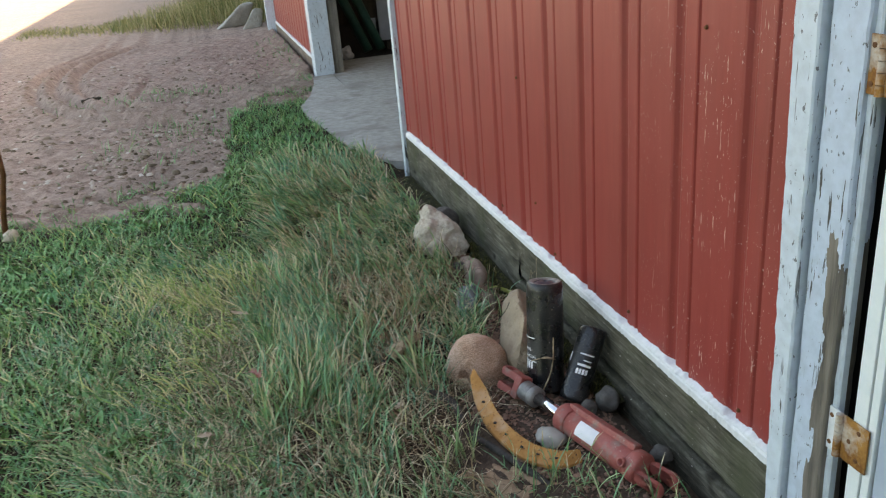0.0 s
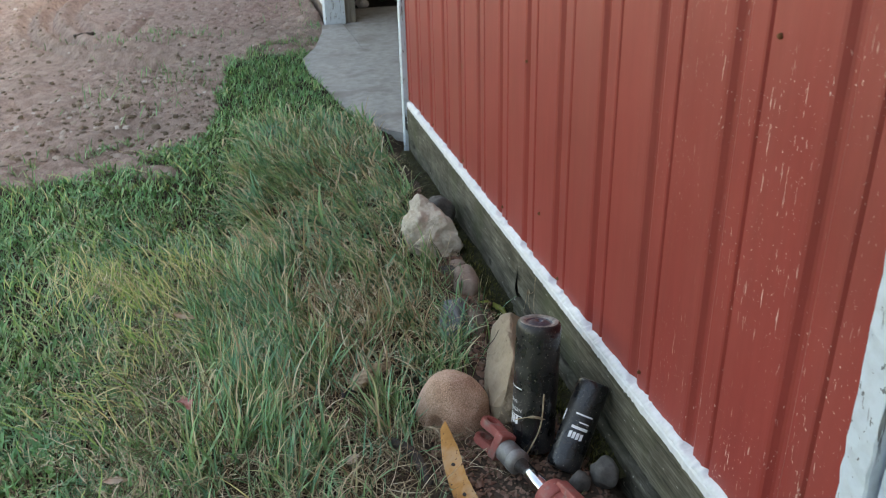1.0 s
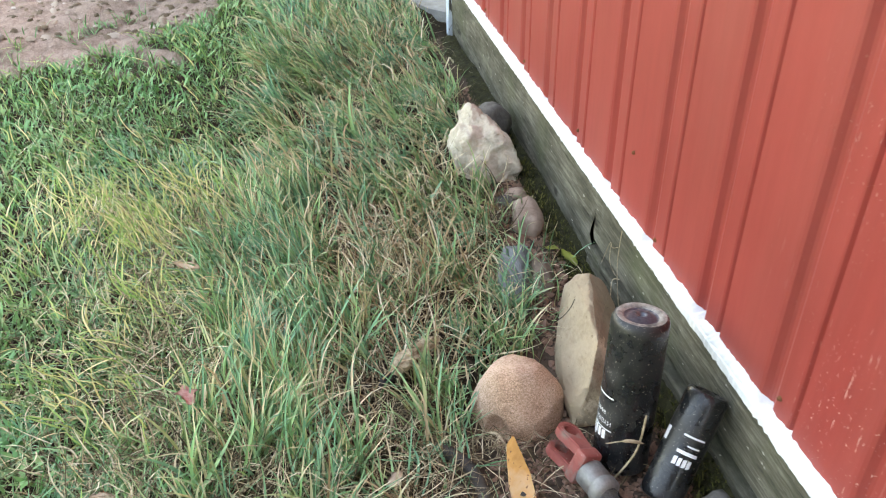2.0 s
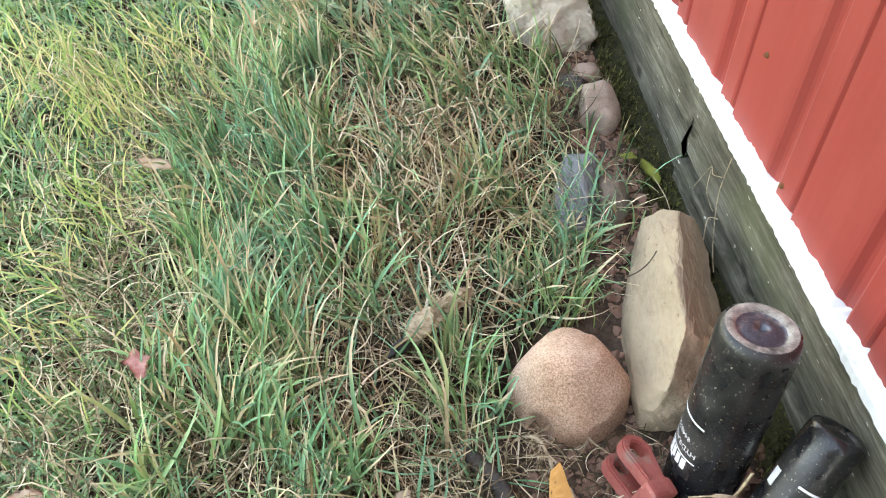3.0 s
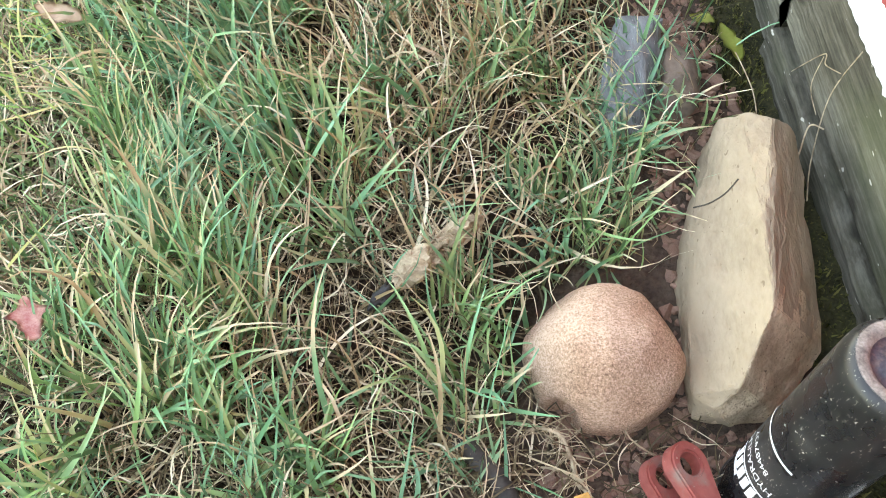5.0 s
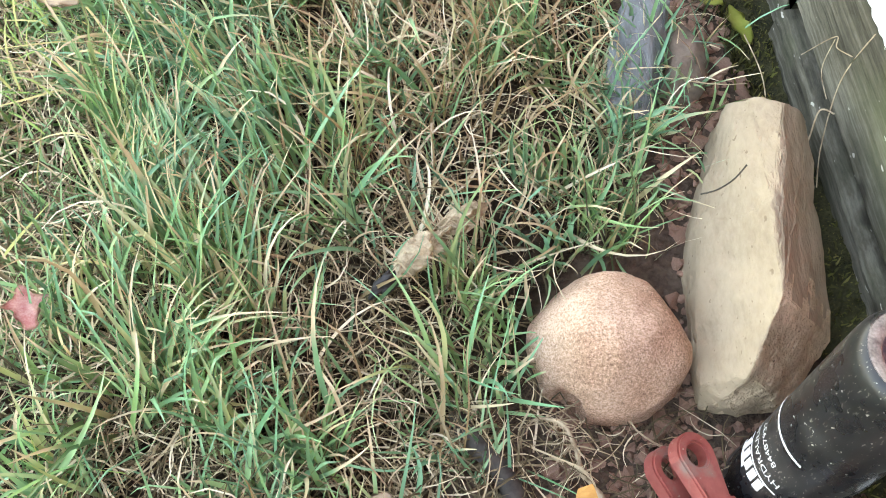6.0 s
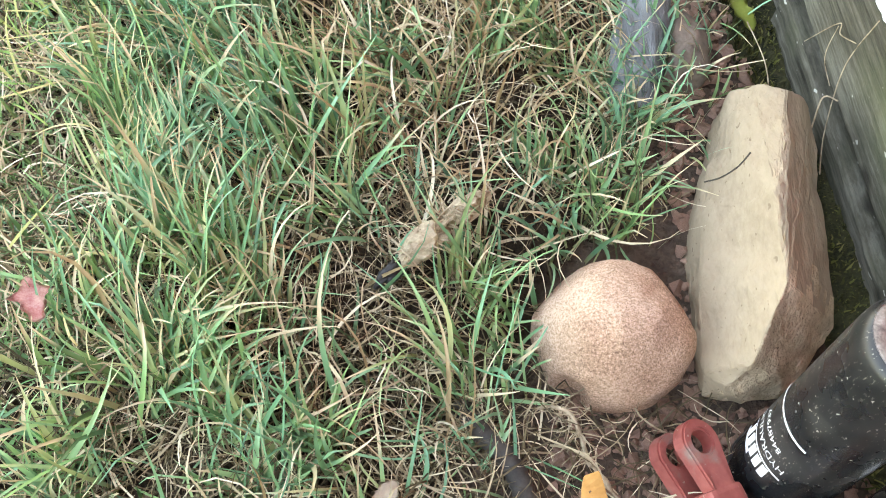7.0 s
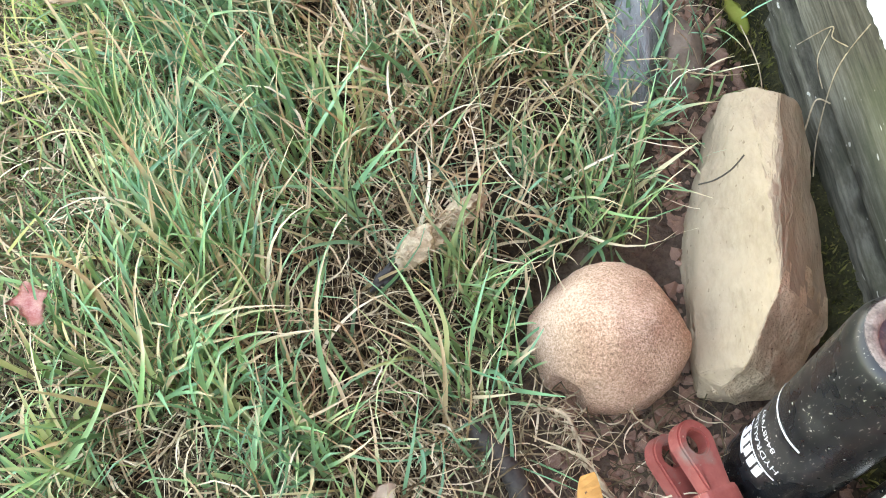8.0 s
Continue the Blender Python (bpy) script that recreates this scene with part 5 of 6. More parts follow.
def clear_of_things(x, y):
    """1 where grass may root: away from the plank, stones, concrete and tools."""
    ok = np.ones_like(x)
    ok *= 1 - np.exp(-(((x + 0.313) / 0.075) ** 2 + ((y - 0.122) / 0.075) ** 2) ** 3)
    slab_x = np.interp(y, [0.05, 0.26, 0.41], [-0.215, -0.185, -0.115])
    ok *= ~((x > slab_x - 0.005) & (y > 0.03) & (y < 0.42))
    ok *= ~((x > -0.03))
    ok *= ~((x > -0.24) & (x < -0.05) & (y > 0.93) & (y < 1.15))
    apron_x = np.interp(y, [2.18, 2.35, 2.62, 3.05, 3.7, 4.1, 4.45, 4.95], [0.1, -0.06, -0.16, -0.24, -0.31, -0.30, -0.2, -0.1])
    ok *= ~((y > 2.2) & (x > apron_x))
    return ok


def long_keep(x, y):
    bare = np.interp(y, [-0.8, -0.3, 0.0, 0.16, 0.3, 0.6, 0.9, 1.3, 2.1], [-0.36, -0.44, -0.46, -0.40, -0.20, -0.14, -0.14, -0.11, -0.06])
    edge = np.clip((bare - x) / 0.07, 0, 1)
    left = np.interp(y, [-0.8, 0.0, 0.6, 1.0, 1.5, 2.2], [-0.75, -0.95, -0.92, -0.85, -0.85, -0.75])
    out = np.clip((x - left) / 0.15, 0.0, 1)
    far = np.clip((2.75 - y) / 0.4, 0, 1)
    hollow = (1 - 0.85 * np.exp(-(((x + 0.52) / 0.09) ** 2 + ((y - 0.19) / 0.08) ** 2))) * (1 - 0.9 * np.exp(-(((x + 0.36) / 0.08) ** 2 + ((y - 0.26) / 0.06) ** 2)))
    gaps = np.clip(-0.30 + 1.9 * soft_noise(x + 1.3, y + 0.4, 6.5), 0, 1) * np.clip(1.0 - 0.25 * np.clip((x + 0.68) / 0.10, 0, 1) * np.clip((0.30 - y) / 0.15, 0, 1), 0, 1) * np.where(y < 0.9, 0.85, 1.0)
    return edge * out * far * hollow * gaps * clear_of_things(x, y)


def lawn_keep(x, y):
    left = np.interp(y, [-0.8, 0.0, 0.6, 1.0, 1.5, 2.2, 2.6, 5], [-0.7, -0.88, -0.85, -0.78, -0.75, -0.6, 0.2, 0.2])
    return np.clip((left + 0.1 - x) / 0.2, 0, 1) * turf_amount(x, y) ** 0.8 * clear_of_things(x, y)


def make_grass():
    rng = np.random.default_rng(11)
    # tall green grass, in tufts that each lean one way
    pos, lean, heading, height = [], [], [], []

    def tuft(x, y, n, spread, size, tilt, way, fan):
        r = rng.normal(0, spread, (n, 2))
        for k in range(n):
            pos.append((x + r[k, 0], y + r[k, 1], 0.0))
            heading.append(way + rng.normal(0, fan))
            lean.append(abs(rng.normal(tilt, 0.22)))
            height.append(size * rng.uniform(0.45, 1.2))

    for t in scatter(1750, -1.05, -0.05, -0.9, 2.6, long_keep, 21):
        if t[1] < 0.12 and rng.random() < 0.15:
            continue
        far = t[1] > 0.95
        upright = -0.96 < t[0] < -0.60 and -0.05 < t[1] < 0.95
        size = rng.uniform(0.08, 0.20) * (0.75 if t[1] < 0.05 else 1.0) * (0.8 if t[0] > -0.45 else 1.0) * (1.05 if upright else 1.0)
        way = float(sway(t[0], t[1])) + rng.normal(0, 0.35 if far else 0.9)
        tuft(t[0], t[1], int(rng.uniform(7, 20)), 0.018, size, 0.24 if upright else (0.66 if far else 0.40), way, 0.40 if far else 0.55)
    for t in scatter(300, -0.90, -0.62, 0.08, 0.95, long_keep, 51):
        tuft(t[0], t[1], int(rng.uniform(6, 16)), 0.018, rng.uniform(0.11, 0.20), 0.32, float(sway(t[0], t[1])) - 0.6 + rng.normal(0, 0.5), 0.5)
    # tufts between the boulder and the slab, and beside the boulder
    for tx, ty in ((-0.345, 0.245), (-0.275, 0.262), (-0.245, 0.315), (-0.305, 0.320), (-0.235, 0.395), (-0.415, 0.155), (-0.425, 0.105), (-0.43, 0.20), (-0.215, 0.41), (-0.165, 0.455), (-0.245, 0.46), (-0.205, 0.51), (-0.135, 0.50)):
        tuft(tx, ty, 20, 0.015, 0.11, 0.42, rng.uniform(0, 6.28), 1.6)
    pos = np.array(pos)
    ok = clear_of_things(pos[:, 0], pos[:, 1]) > 0.3
    pos, heading, lean, height = pos[ok], np.array(heading)[ok], np.array(lean)[ok], np.array(height)[ok]
    pos[:, 2] = ground_height(pos[:, 0], pos[:, 1]) - 0.004
    n = len(pos)
    blades("grass", "long green grass growing along the barn wall", pos, height, rng.uniform(0.0022, 0.0078, n) * np.interp(pos[:, 1], [0.7, 1.1, 2.2], [1.0, 1.45, 1.7]), lean, heading, rng.uniform(0.05, 1.5, n), TALL_GREEN, 8, 0.7, 2, 0.9, 0.30, True)
    # single green leaves between the tufts, thin and bent
    pos = scatter(12000, -1.05, -0.05, -0.9, 2.7, long_keep, 22)
    n = len(pos)
    blades("grass", "thin green grass between the tufts", pos, rng.uniform(0.05, 0.16, n), rng.uniform(0.0016, 0.0045, n), np.abs(rng.normal(0.55, 0.4, n)), sway(pos[:, 0], pos[:, 1]) + rng.normal(0, 1.2, n), rng.uniform(0.2, 1.9, n), TALL_GREEN, 6, 0.8, 3, 1.0, 0.3)
    # dead straw, lying and standing
    pos = scatter(56000, -1.05, -0.1, -0.9, 2.7, lambda x, y: np.where(y > 0.9, 0.35, 1.0) * np.clip(0.75 * long_keep(x - 0.02, y) + 0.25 * np.clip((-0.42 - x) / 0.1, 0, 1) * clear_of_things(x, y) * (y < 1.1) + 0.5 * np.exp(-(((x + 0.55) / 0.17) ** 2 + ((y - 0.06) / 0.13) ** 2)), 0, 1), 23)
    n = len(pos)
    pos[:, 2] += rng.uniform(0, 0.025, n)
    blades("dead_grass", "matted dead straw between the grass", pos, rng.uniform(0.03, 0.13, n), rng.uniform(0.0008, 0.0026, n), np.clip(rng.normal(1.25, 0.35, n), 0.2, 1.75), rng.uniform(0, 6.28, n), rng.uniform(-0.3, 1.0, n), STRAW, 5, 1.2, 4, 1.4, 0.15)
    pos = scatter(9500, -1.0, -0.1, -0.9, 2.6, lambda x, y: long_keep(x, y) * (0.15 + 0.85 * soft_noise(x, y, 1.9)) * np.where(x > -0.60, 1.0, 0.75) * np.clip(1.0 - 0.6 * (y - 0.6) / 0.5, 0.42, 1.0), 24)
    n = len(pos)
    blades("dead_grass", "tall bleached grass stems with dry leaves", pos, rng.uniform(0.07, 0.21, n), rng.uniform(0.0012, 0.0056, n) * np.interp(pos[:, 1], [0.7, 1.3], [1.0, 1.5]), np.abs(rng.normal(0.45, 0.4, n)), sway(pos[:, 0], pos[:, 1]) + rng.normal(0, 1.3, n), rng.uniform(0.3, 2.6, n), BLEACHED, 8, 0.9, 5, 1.6, 0.35, True)
    # drier stand between the slate and the tall green tufts
    pos = scatter(3400, -0.75, -0.15, 0.2, 1.2, lambda x, y: np.exp(-(((x + 0.44) / 0.13) ** 2 + ((y - 0.58) / 0.26) ** 2)) * np.clip((np.interp(y, [0.3, 0.6, 1.2], [-0.22, -0.17, -0.13]) - x) / 0.06, 0, 1) * clear_of_things(x, y), 63)
    n = len(pos)
    blades("dead_grass", "dry tan grass standing beside the slate", pos, rng.uniform(0.05, 0.17, n), rng.uniform(0.0014, 0.0050, n), np.abs(rng.normal(0.5, 0.4, n)), rng.uniform(0, 6.28, n), rng.uniform(0.3, 2.6, n), BLEACHED, 8, 0.9, 64, 1.8, 0.4, True)
    # fine straws fallen on the bare soil round the boulder and the tools
    pos = scatter(330, -0.48, -0.18, -0.12, 0.10, lambda x, y: 0.35 + 0.65 * soft_noise(x, y, 8.0), 61)
    pos = pos[(pos[:, 0] + 0.302) ** 2 + (pos[:, 1] - 0.131) ** 2 > 0.0062]
    n = len(pos)
    pos[:, 2] += rng.uniform(0.006, 0.018, n)
    blades("dead_grass", "thin curled straws lying on the gravel", pos, rng.uniform(0.03, 0.12, n), rng.uniform(0.0006, 0.0018, n), np.clip(rng.normal(1.45, 0.15, n), 1.0, 1.7), rng.uniform(0, 6.28, n), rng.uniform(-0.2, 0.4, n), STRAW, 7, 1.2, 62, 1.8)
    # mown lawn
    pos = scatter(72000, -2.7, -0.02, -0.9, 5.0, lawn_keep, 25)
    n = len(pos)
    blades("lawn", "short green mown lawn", pos, rng.uniform(0.025, 0.075, n), rng.uniform(0.0025, 0.006, n), np.abs(rng.normal(0.7, 0.4, n)), rng.uniform(0, 6.28, n), rng.uniform(0.1, 1.2, n), LAWN, 3, 0.9, 6)
    def close(x, y):
        wob = 0.12 * np.sin(9 * x + 5 * y) + 0.08 * np.sin(17 * y - 13 * x)
        return lawn_keep(x, y) * np.clip((x + 1.75 + wob) / 0.6, 0, 1) * np.clip((1.75 - y + wob) / 0.9, 0, 1)
    pos = scatter(40000, -1.8, -0.6, -0.4, 1.9, lambda x, y: close(x, y) * (0.25 + 0.75 * soft_noise(x + 3, y, 4.5)), 35)
    n = len(pos)
    blades("lawn", "dense short grass beside the long grass", pos, rng.uniform(0.03, 0.10, n), rng.uniform(0.0025, 0.0055, n), np.abs(rng.normal(0.9, 0.4, n)), sway(pos[:, 0], pos[:, 1]) + rng.normal(0, 1.0, n), rng.uniform(0.1, 1.4, n), TALL_GREEN, 5, 0.9, 16, 0.9, 0.2)
    pos = scatter(34000, -1.8, -0.6, -0.4, 1.9, lambda x, y: close(x, y) * np.clip(0.12 + np.exp(-(((x + 0.98) / 0.26) ** 2 + ((y - 0.40) / 0.60) ** 2)), 0, 1) * (0.35 + 0.65 * soft_noise(x, y, 3.5)), 36)
    n = len(pos)
    pos[:, 2] += rng.uniform(0, 0.04, n)
    blades("dead_grass", "dry cut straw lying in the lawn", pos, rng.uniform(0.03, 0.10, n), rng.uniform(0.001, 0.0030, n), np.clip(rng.normal(1.25, 0.3, n), 0.3, 1.75), rng.uniform(0, 6.28, n), rng.uniform(-0.3, 0.9, n), STRAW, 5, 1.2, 17, 1.2, 0.15)
    pos = scatter(70000, -6.0, -0.2, -4.6, 2.4, lambda x, y: turf_amount(x, y) * np.clip((x + 5.6 + 0.5 * np.sin(3 * y)) / 1.5, 0, 1) * np.where((x > -2.6) & (y > -0.75), 0, 1), 45)
    n = len(pos)
    blades("lawn", "mown lawn reaching round the barn", pos, rng.uniform(0.03, 0.08, n), rng.uniform(0.004, 0.009, n), np.abs(rng.normal(0.7, 0.4, n)), rng.uniform(0, 6.28, n), rng.uniform(0.1, 1.2, n), LAWN, 3, 0.9, 26)
    # clippings, dry and yellow, in patches
    def patch(x, y):
        p = 1.5 * np.exp(-(((x + 1.08) / 0.21) ** 2 + ((y - 0.94) / 0.16) ** 2)) + 0.45 * np.exp(-(((x + 1.02) / 0.12) ** 2 + ((y - 0.58) / 0.14) ** 2)) + 0.3 * np.exp(-(((x + 1.1) / 0.15) ** 2 + ((y - 0.35) / 0.10) ** 2))
        return np.clip(p, 0, 1) * (0.3 + 0.7 * soft_noise(x, y, 4.0)) + 0.02 * lawn_keep(x, y)
    pos = scatter(30000, -2.2, -0.7, -0.9, 2.4, lambda x, y: np.clip(patch(x, y), 0, 1), 26)
    n = len(pos)
    pos[:, 2] += rng.uniform(0.02, 0.075, n)
    blades("clippings", "yellow dried grass clippings on the lawn", pos, rng.uniform(0.04, 0.11, n), rng.uniform(0.002, 0.0042, n), np.clip(rng.normal(1.1, 0.35, n), 0.2, 1.7), sway(pos[:, 0], pos[:, 1]) + rng.normal(0.2, 0.7, n), rng.uniform(-0.2, 0.9, n), YELLOW_GRASS, 6, 1.0, 7, 0.9, 0.15)
    pos = scatter(1000, -1.35, -0.85, 0.75, 1.2, lambda x, y: np.exp(-(((x + 1.14) / 0.10) ** 2 + ((y - 0.93) / 0.07) ** 2)), 37)
    n = len(pos)
    pos[:, 2] += rng.uniform(0.03, 0.075, n)
    blades("dead_grass", "brown dead grass in the yellow patch", pos, rng.uniform(0.03, 0.09, n), rng.uniform(0.001, 0.003, n), np.clip(rng.normal(1.2, 0.3, n), 0.3, 1.75), sway(pos[:, 0], pos[:, 1]) + rng.normal(0, 0.8, n), rng.uniform(-0.3, 0.9, n), BLEACHED, 5, 1.2, 38, 1.2, 0.15)
    # broad weeds in the lawn
    pos = scatter(36000, -2.6, -0.3, -0.7, 4.9, lambda x, y: lawn_keep(x, y) * np.clip(soft_noise(x, y, 1.1) * 1.6 - 0.3, 0, 1) * np.clip((-1.0 - x) / 0.4 + np.clip((y - 1.2) / 0.4, 0, 1), 0.12, 1), 41)
    n = len(pos)
    pos[:, 2] += 0.02
    blades("lawn_weeds", "broad-leaved weeds in the mown lawn", pos, rng.uniform(0.018, 0.045, n), rng.uniform(0.006, 0.012, n), rng.uniform(0.5, 1.3, n), rng.uniform(0, 6.28, n), rng.uniform(0.1, 0.8, n), LAWN, 4, 0.5, 18)
    # sparse grass round the tools and the gravel
    def sparse(x, y):
        near = (np.exp(-(((x + 0.38) / 0.16) ** 2 + ((y + 0.50) / 0.18) ** 2)) + 0.9 * np.exp(-(((x + 0.17) / 0.08) ** 2 + ((y - 0.58) / 0.24) ** 2)) + 0.7 * np.exp(-(((x + 0.44) / 0.06) ** 2 + ((y - 0.04) / 0.14) ** 2)) + 0.35 * np.exp(-(((x + 0.20) / 0.1) ** 2 + ((y + 0.55) / 0.14) ** 2)) + 1.0 * np.exp(-(((x + 0.23) / 0.05) ** 2 + ((y - 0.50) / 0.12) ** 2)) + 1.0 * np.exp(-(((x + 0.30) / 0.07) ** 2 + ((y - 0.29) / 0.06) ** 2)))
        return np.clip(near, 0, 1) * clear_of_things(x, y) * soft_noise(x, y, 4)
    pos = scatter(7500, -0.8, -0.06, -0.9, 0.95, sparse, 27)
    n = len(pos)
    blades("grass", "sparse grass on bare dirt", pos, rng.uniform(0.03, 0.12, n), rng.uniform(0.002, 0.004, n), np.abs(rng.normal(0.4, 0.4, n)), rng.uniform(0, 6.28, n), rng.uniform(0.2, 1.6, n), TALL_GREEN, 4, 0.8, 8)
    # weeds in the lot and dry grass at its far side
    def weeds(x, y):
        w = 0.5 * np.exp(-(((x + 1.35) / 0.45) ** 2 + ((y - 5.2) / 0.14) ** 2)) + 0.18 * np.exp(-(((x + 1.2) / 0.4) ** 2 + ((y - 3.7) / 0.5) ** 2)) + 0.9 * np.exp(-(((x + 0.12) / 0.08) ** 2 + ((y - 5.25) / 0.12) ** 2)) + 0.12 * np.exp(-(((x + 0.15) / 0.2) ** 2 + ((y - 6.8) / 1.2) ** 2))
        return np.clip(w, 0, 1) * (x < -0.03)
    pos = scatter(30000, -2.6, -0.04, 2.8, 8.5, weeds, 28)
    n = len(pos)
    blades("weeds", "sparse weeds growing in the dirt lot", pos, rng.uniform(0.03, 0.10, n), rng.uniform(0.003, 0.007, n), np.abs(rng.normal(0.5, 0.4, n)), rng.uniform(0, 6.28, n), rng.uniform(0.2, 1.4, n), LAWN, 3, 0.9, 9)
    def strip(x, y):
        mid = np.interp(x, [-3.6, -1.3, -0.2], [12.6, 11.4, 12.4])
        w = np.interp(x, [-3.6, -1.3, -0.2], [0.5, 0.6, 2.0])
        return np.exp(-((y - mid) / w) ** 2)
    pos = scatter(22000, -3.6, 0.6, 10.4, 17.0, strip, 29)
    n = len(pos)
    blades("dead_grass", "tall dry yellow grass at the lot's edge", pos, np.interp(pos[:, 0], [-2.5, -0.8], [0.06, 0.45]) * rng.uniform(0.6, 1.3, n), rng.uniform(0.006, 0.014, n), np.abs(rng.normal(0.25, 0.2, n)), rng.uniform(0, 6.28, n), rng.uniform(0.1, 0.9, n), DRY_GRASS, 4, 0.9, 10)


make_grass()


def moss_tufts():
    rng = np.random.default_rng(91)
    n = 5200
    y = rng.uniform(-0.15, 1.3, n)
    x = -0.004 - 0.07 * rng.random(n) ** 1.4
    f = (x + 0.075) / 0.08
    z = ground_height(np.minimum(x, -0.021), y) + 0.004 + 0.026 * np.clip(f - 0.25, 0, 1) * np.clip((0.62 - y) / 0.35, 0, 1)
    keep = (soft_noise(x * 3, y, 9.0) > 0.32) & (x < -0.012)
    pos = np.stack([x, y, z], -1)[keep]
    n = len(pos)
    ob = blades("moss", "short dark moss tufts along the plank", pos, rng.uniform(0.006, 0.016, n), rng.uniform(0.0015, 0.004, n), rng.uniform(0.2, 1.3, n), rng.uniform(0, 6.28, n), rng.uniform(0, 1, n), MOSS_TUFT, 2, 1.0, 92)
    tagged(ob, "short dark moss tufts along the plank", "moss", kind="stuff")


moss_tufts()


def plank_stems():
    """Thin dry stalks bent against the plank and over the slab."""
    stalks = (
        ([(-0.03, 0.300, 0.03), (-0.020, 0.345, 0.05), (-0.009, 0.392, 0.11), (-0.007, 0.392, 0.189)], 0.0008),
        ([(-0.006, 0.481, 0.040), (-0.008, 0.441, 0.126), (-0.007, 0.430, 0.120), (-0.008, 0.400, 0.142)], 0.0007),
        ([(-0.007, 0.440, 0.122), (-0.008, 0.430, 0.080), (-0.008, 0.395, 0.070)], 0.0006),
        ([(-0.045, 0.330, 0.01), (-0.035, 0.350, 0.05), (-0.022, 0.378, 0.072), (-0.012, 0.366, 0.082)], 0.0011),
        ([(-0.055, 0.250, 0.02), (-0.050, 0.300, 0.035), (-0.040, 0.340, 0.040)], 0.0007),
        ([(-0.060, 0.400, 0.02), (-0.062, 0.450, 0.045), (-0.066, 0.520, 0.040)], 0.0008))
    for keys, r in stalks:
        tagged(link_mesh("dry_stalk", rod(curve_points(keys, 22), r, 5), TAN_FIBRE, True), "thin dry grass stalk bent against the plank", "stem", "dry stalks")


plank_stems()


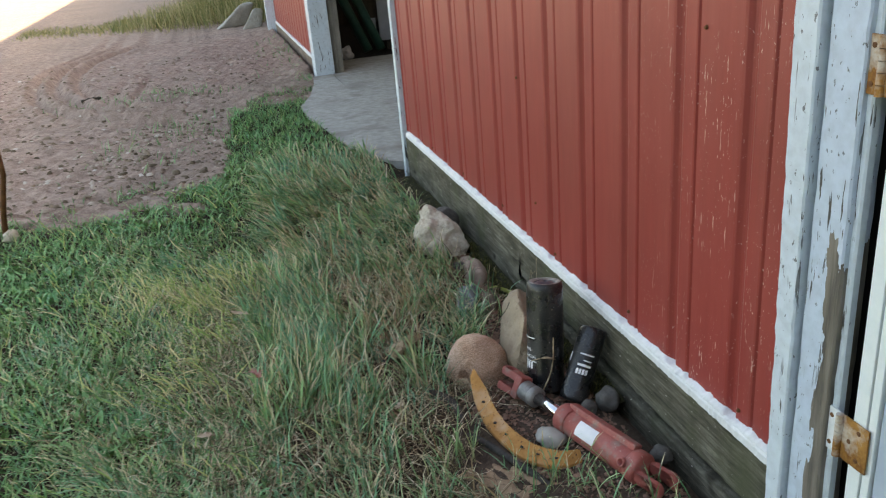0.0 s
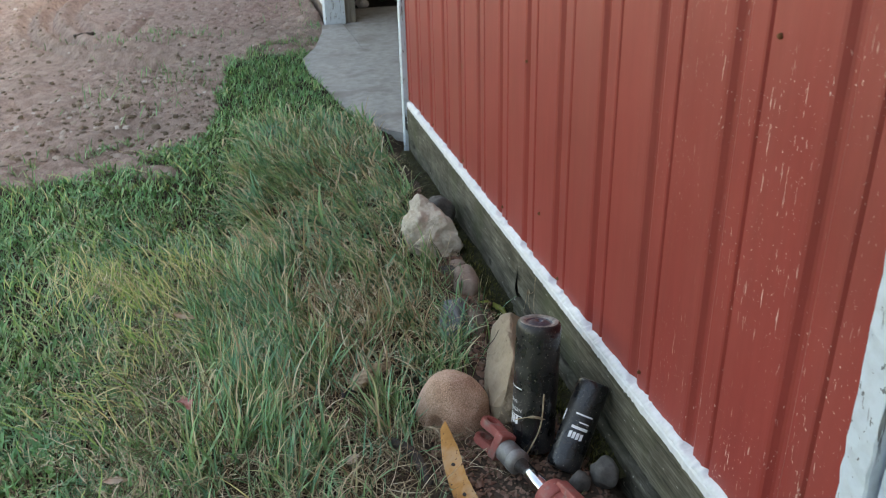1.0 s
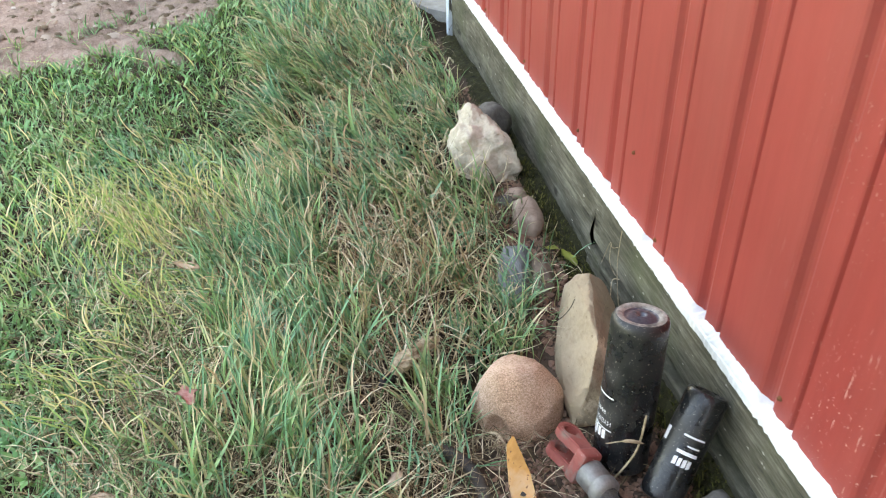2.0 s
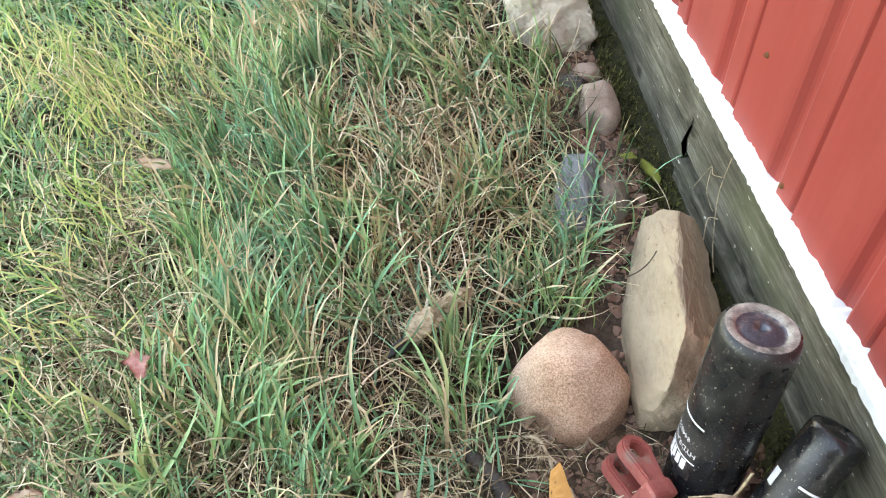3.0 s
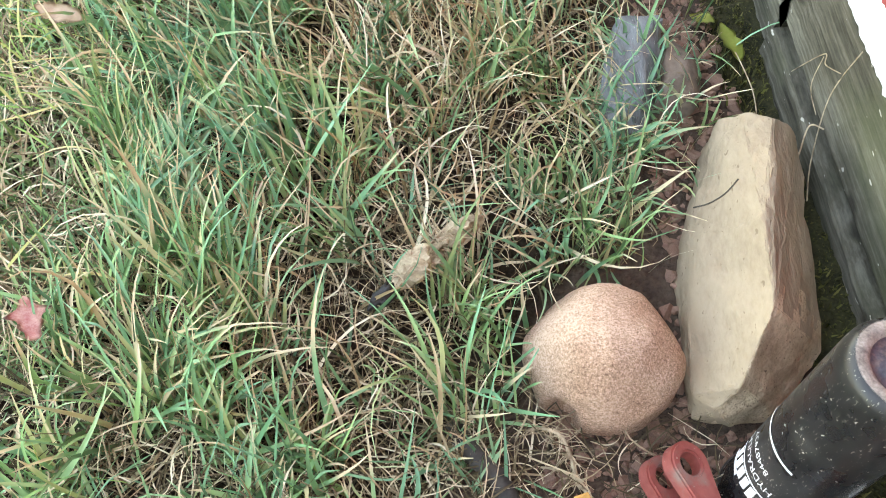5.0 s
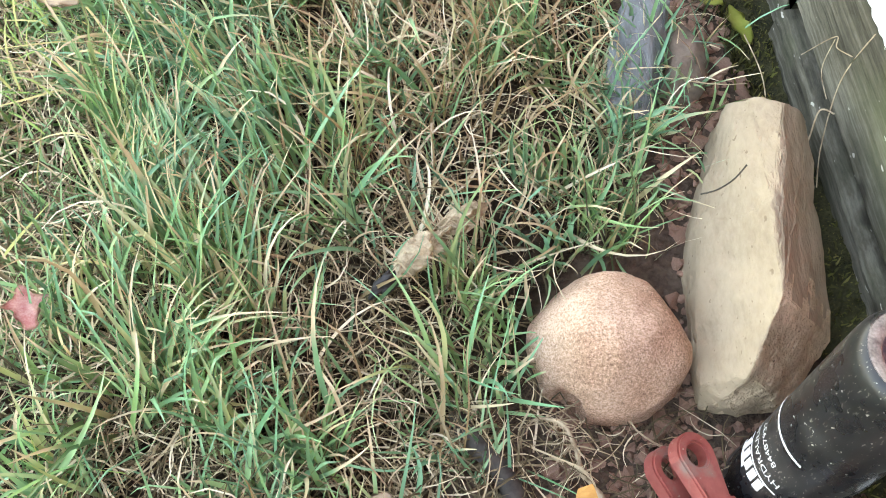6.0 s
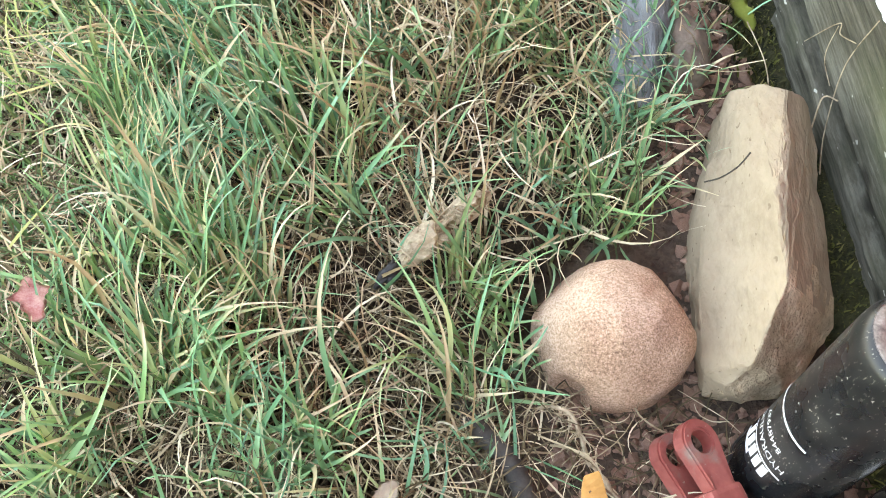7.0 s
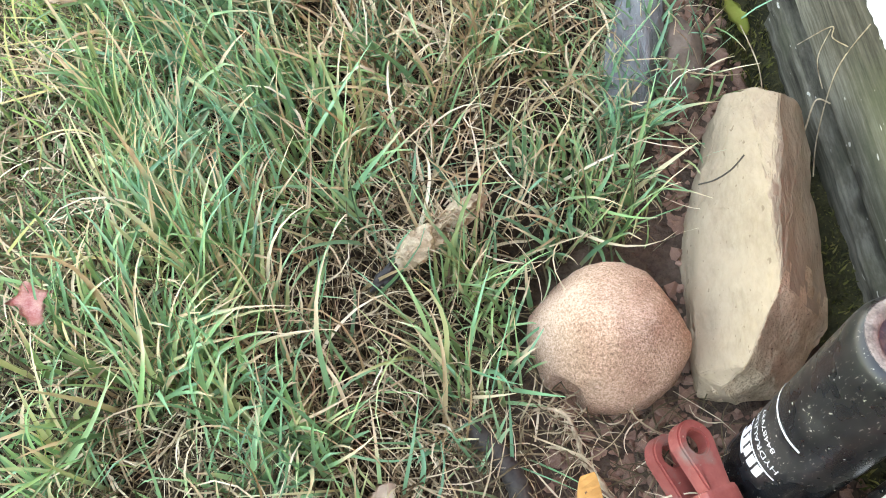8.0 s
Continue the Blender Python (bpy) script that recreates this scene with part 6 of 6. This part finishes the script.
# ---- gravel, the pieces last ----
def gravel():
    rng = random.Random(33)
    meshes = []
    for k in range(7):
        bm = bmesh.new()
        for _ in range(9):
            v = Vector((rng.gauss(0, 1), rng.gauss(0, 1), rng.gauss(0, 0.8))).normalized()
            bm.verts.new((v.x * rng.uniform(0.8, 1.1), v.y * rng.uniform(0.7, 1.0), v.z * 0.6))
        res = bmesh.ops.convex_hull(bm, input=bm.verts)
        me = bpy.data.meshes.new("pebble")
        bm.to_mesh(me)
        bm.free()
        me.materials.append(GRAVEL)
        meshes.append(me)
    bed = thing("gravel_bed", "red-brown crushed stone gravel along the plank", "gravel", kind="structure")

    def ok(x, y):
        bare = float(np.interp(y, [-0.7, -0.3, 0.0, 0.16, 0.42, 0.6, 0.9, 1.3, 2.1], [-0.20, -0.34, -0.40, -0.34, -0.20, -0.17, -0.16, -0.12, -0.06]))
        return x > bare and not (0.19 < y < 0.37 and x < -0.2) and not (0.04 < y < 0.40 and x > float(np.interp(y, [0.05, 0.26, 0.41], [-0.21, -0.18, -0.115])) + 0.01) and x < -0.055

    count = 0
    while count < 300:
        y = rng.uniform(-0.12, 0.92)
        x = rng.uniform(-0.42, -0.05)
        if not ok(x, y):
            continue
        s = rng.uniform(0.007, 0.0145)
        ob = new("pebble", meshes[rng.randrange(7)])
        ob.parent = bed
        ob.matrix_basis = Matrix.LocRotScale((x, y, float(ground_height(np.float64(x), np.float64(y))) + s * 0.25), Euler((rng.uniform(-0.4, 0.4), rng.uniform(-0.4, 0.4), rng.uniform(0, 6.3))), (s, s, s))
        count += 1
    verts, faces = [], []
    rest = 0
    while rest < 2600:
        y = rng.uniform(-0.68, 1.6)
        x = rng.uniform(-0.42, -0.045)
        if not ok(x, y):
            continue
        me = meshes[rng.randrange(7)]
        s = rng.uniform(0.003, 0.009)
        m = Matrix.LocRotScale((x, y, float(ground_height(np.float64(x), np.float64(y))) + s * 0.15), Euler((rng.uniform(-0.5, 0.5), rng.uniform(-0.5, 0.5), rng.uniform(0, 6.3))), (s, s, s))
        o = len(verts)
        verts += [m @ v.co for v in me.vertices]
        faces += [[o + i for i in p.vertices] for p in me.polygons]
        rest += 1
    me = bpy.data.meshes.new("fine_gravel")
    me.from_pydata(verts, [], faces)
    me.materials.append(GRAVEL)
    ob = new("fine_gravel", me)
    ob.parent = bed
    tagged(ob, "fine red-brown gravel", kind="stuff")


gravel()


def clods():
    """Lumps of soil and small stones on the dirt lot."""
    rng = np.random.default_rng(71)
    n = 5200
    y = 2.4 + 5.2 * rng.random(n) ** 1.5
    x = rng.uniform(-2.9, -0.1, n)
    dense = np.exp(-(((x + 1.15) / 0.55) ** 2 + ((y - 3.4) / 0.8) ** 2))
    keep = (rng.random(n) < 0.35 + dense) & (turf_amount(x, y) < 0.5) & ((x < -0.4) | (y > 5.6))
    x, y = x[keep], y[keep]
    n = len(x)
    z = ground_height(x, y)
    size = rng.uniform(0.005, 0.016, n) * (1 + 0.5 * (rng.random(n) > 0.93))
    corner = np.array([(-1, -1, 0), (1, -1, 0), (1, 1, 0), (-1, 1, 0), (-0.6, -0.6, 1), (0.6, -0.6, 1), (0.6, 0.6, 1), (-0.6, 0.6, 1)], float)
    turn = rng.uniform(0, 6.28, n)
    p = corner[None] * (1 + rng.uniform(-0.35, 0.35, (n, 8, 3))) * size[:, None, None] * np.stack([np.ones(n), rng.uniform(0.6, 1.3, n), rng.uniform(0.4, 0.9, n)], -1)[:, None, :]
    c, q = np.cos(turn)[:, None], np.sin(turn)[:, None]
    verts = np.stack([p[..., 0] * c - p[..., 1] * q + x[:, None], p[..., 0] * q + p[..., 1] * c + y[:, None], p[..., 2] + z[:, None] - 0.002], -1).reshape(-1, 3)
    faces = np.array([(4, 5, 6, 7), (0, 1, 5, 4), (1, 2, 6, 5), (2, 3, 7, 6), (3, 0, 4, 7)])
    quads = (faces[None] + (np.arange(n) * 8)[:, None, None]).reshape(-1, 4)
    tagged(fast_mesh("clods", verts, quads, CLOD, True), "brown clods and little stones on the lot", "soil", kind="stuff")


clods()
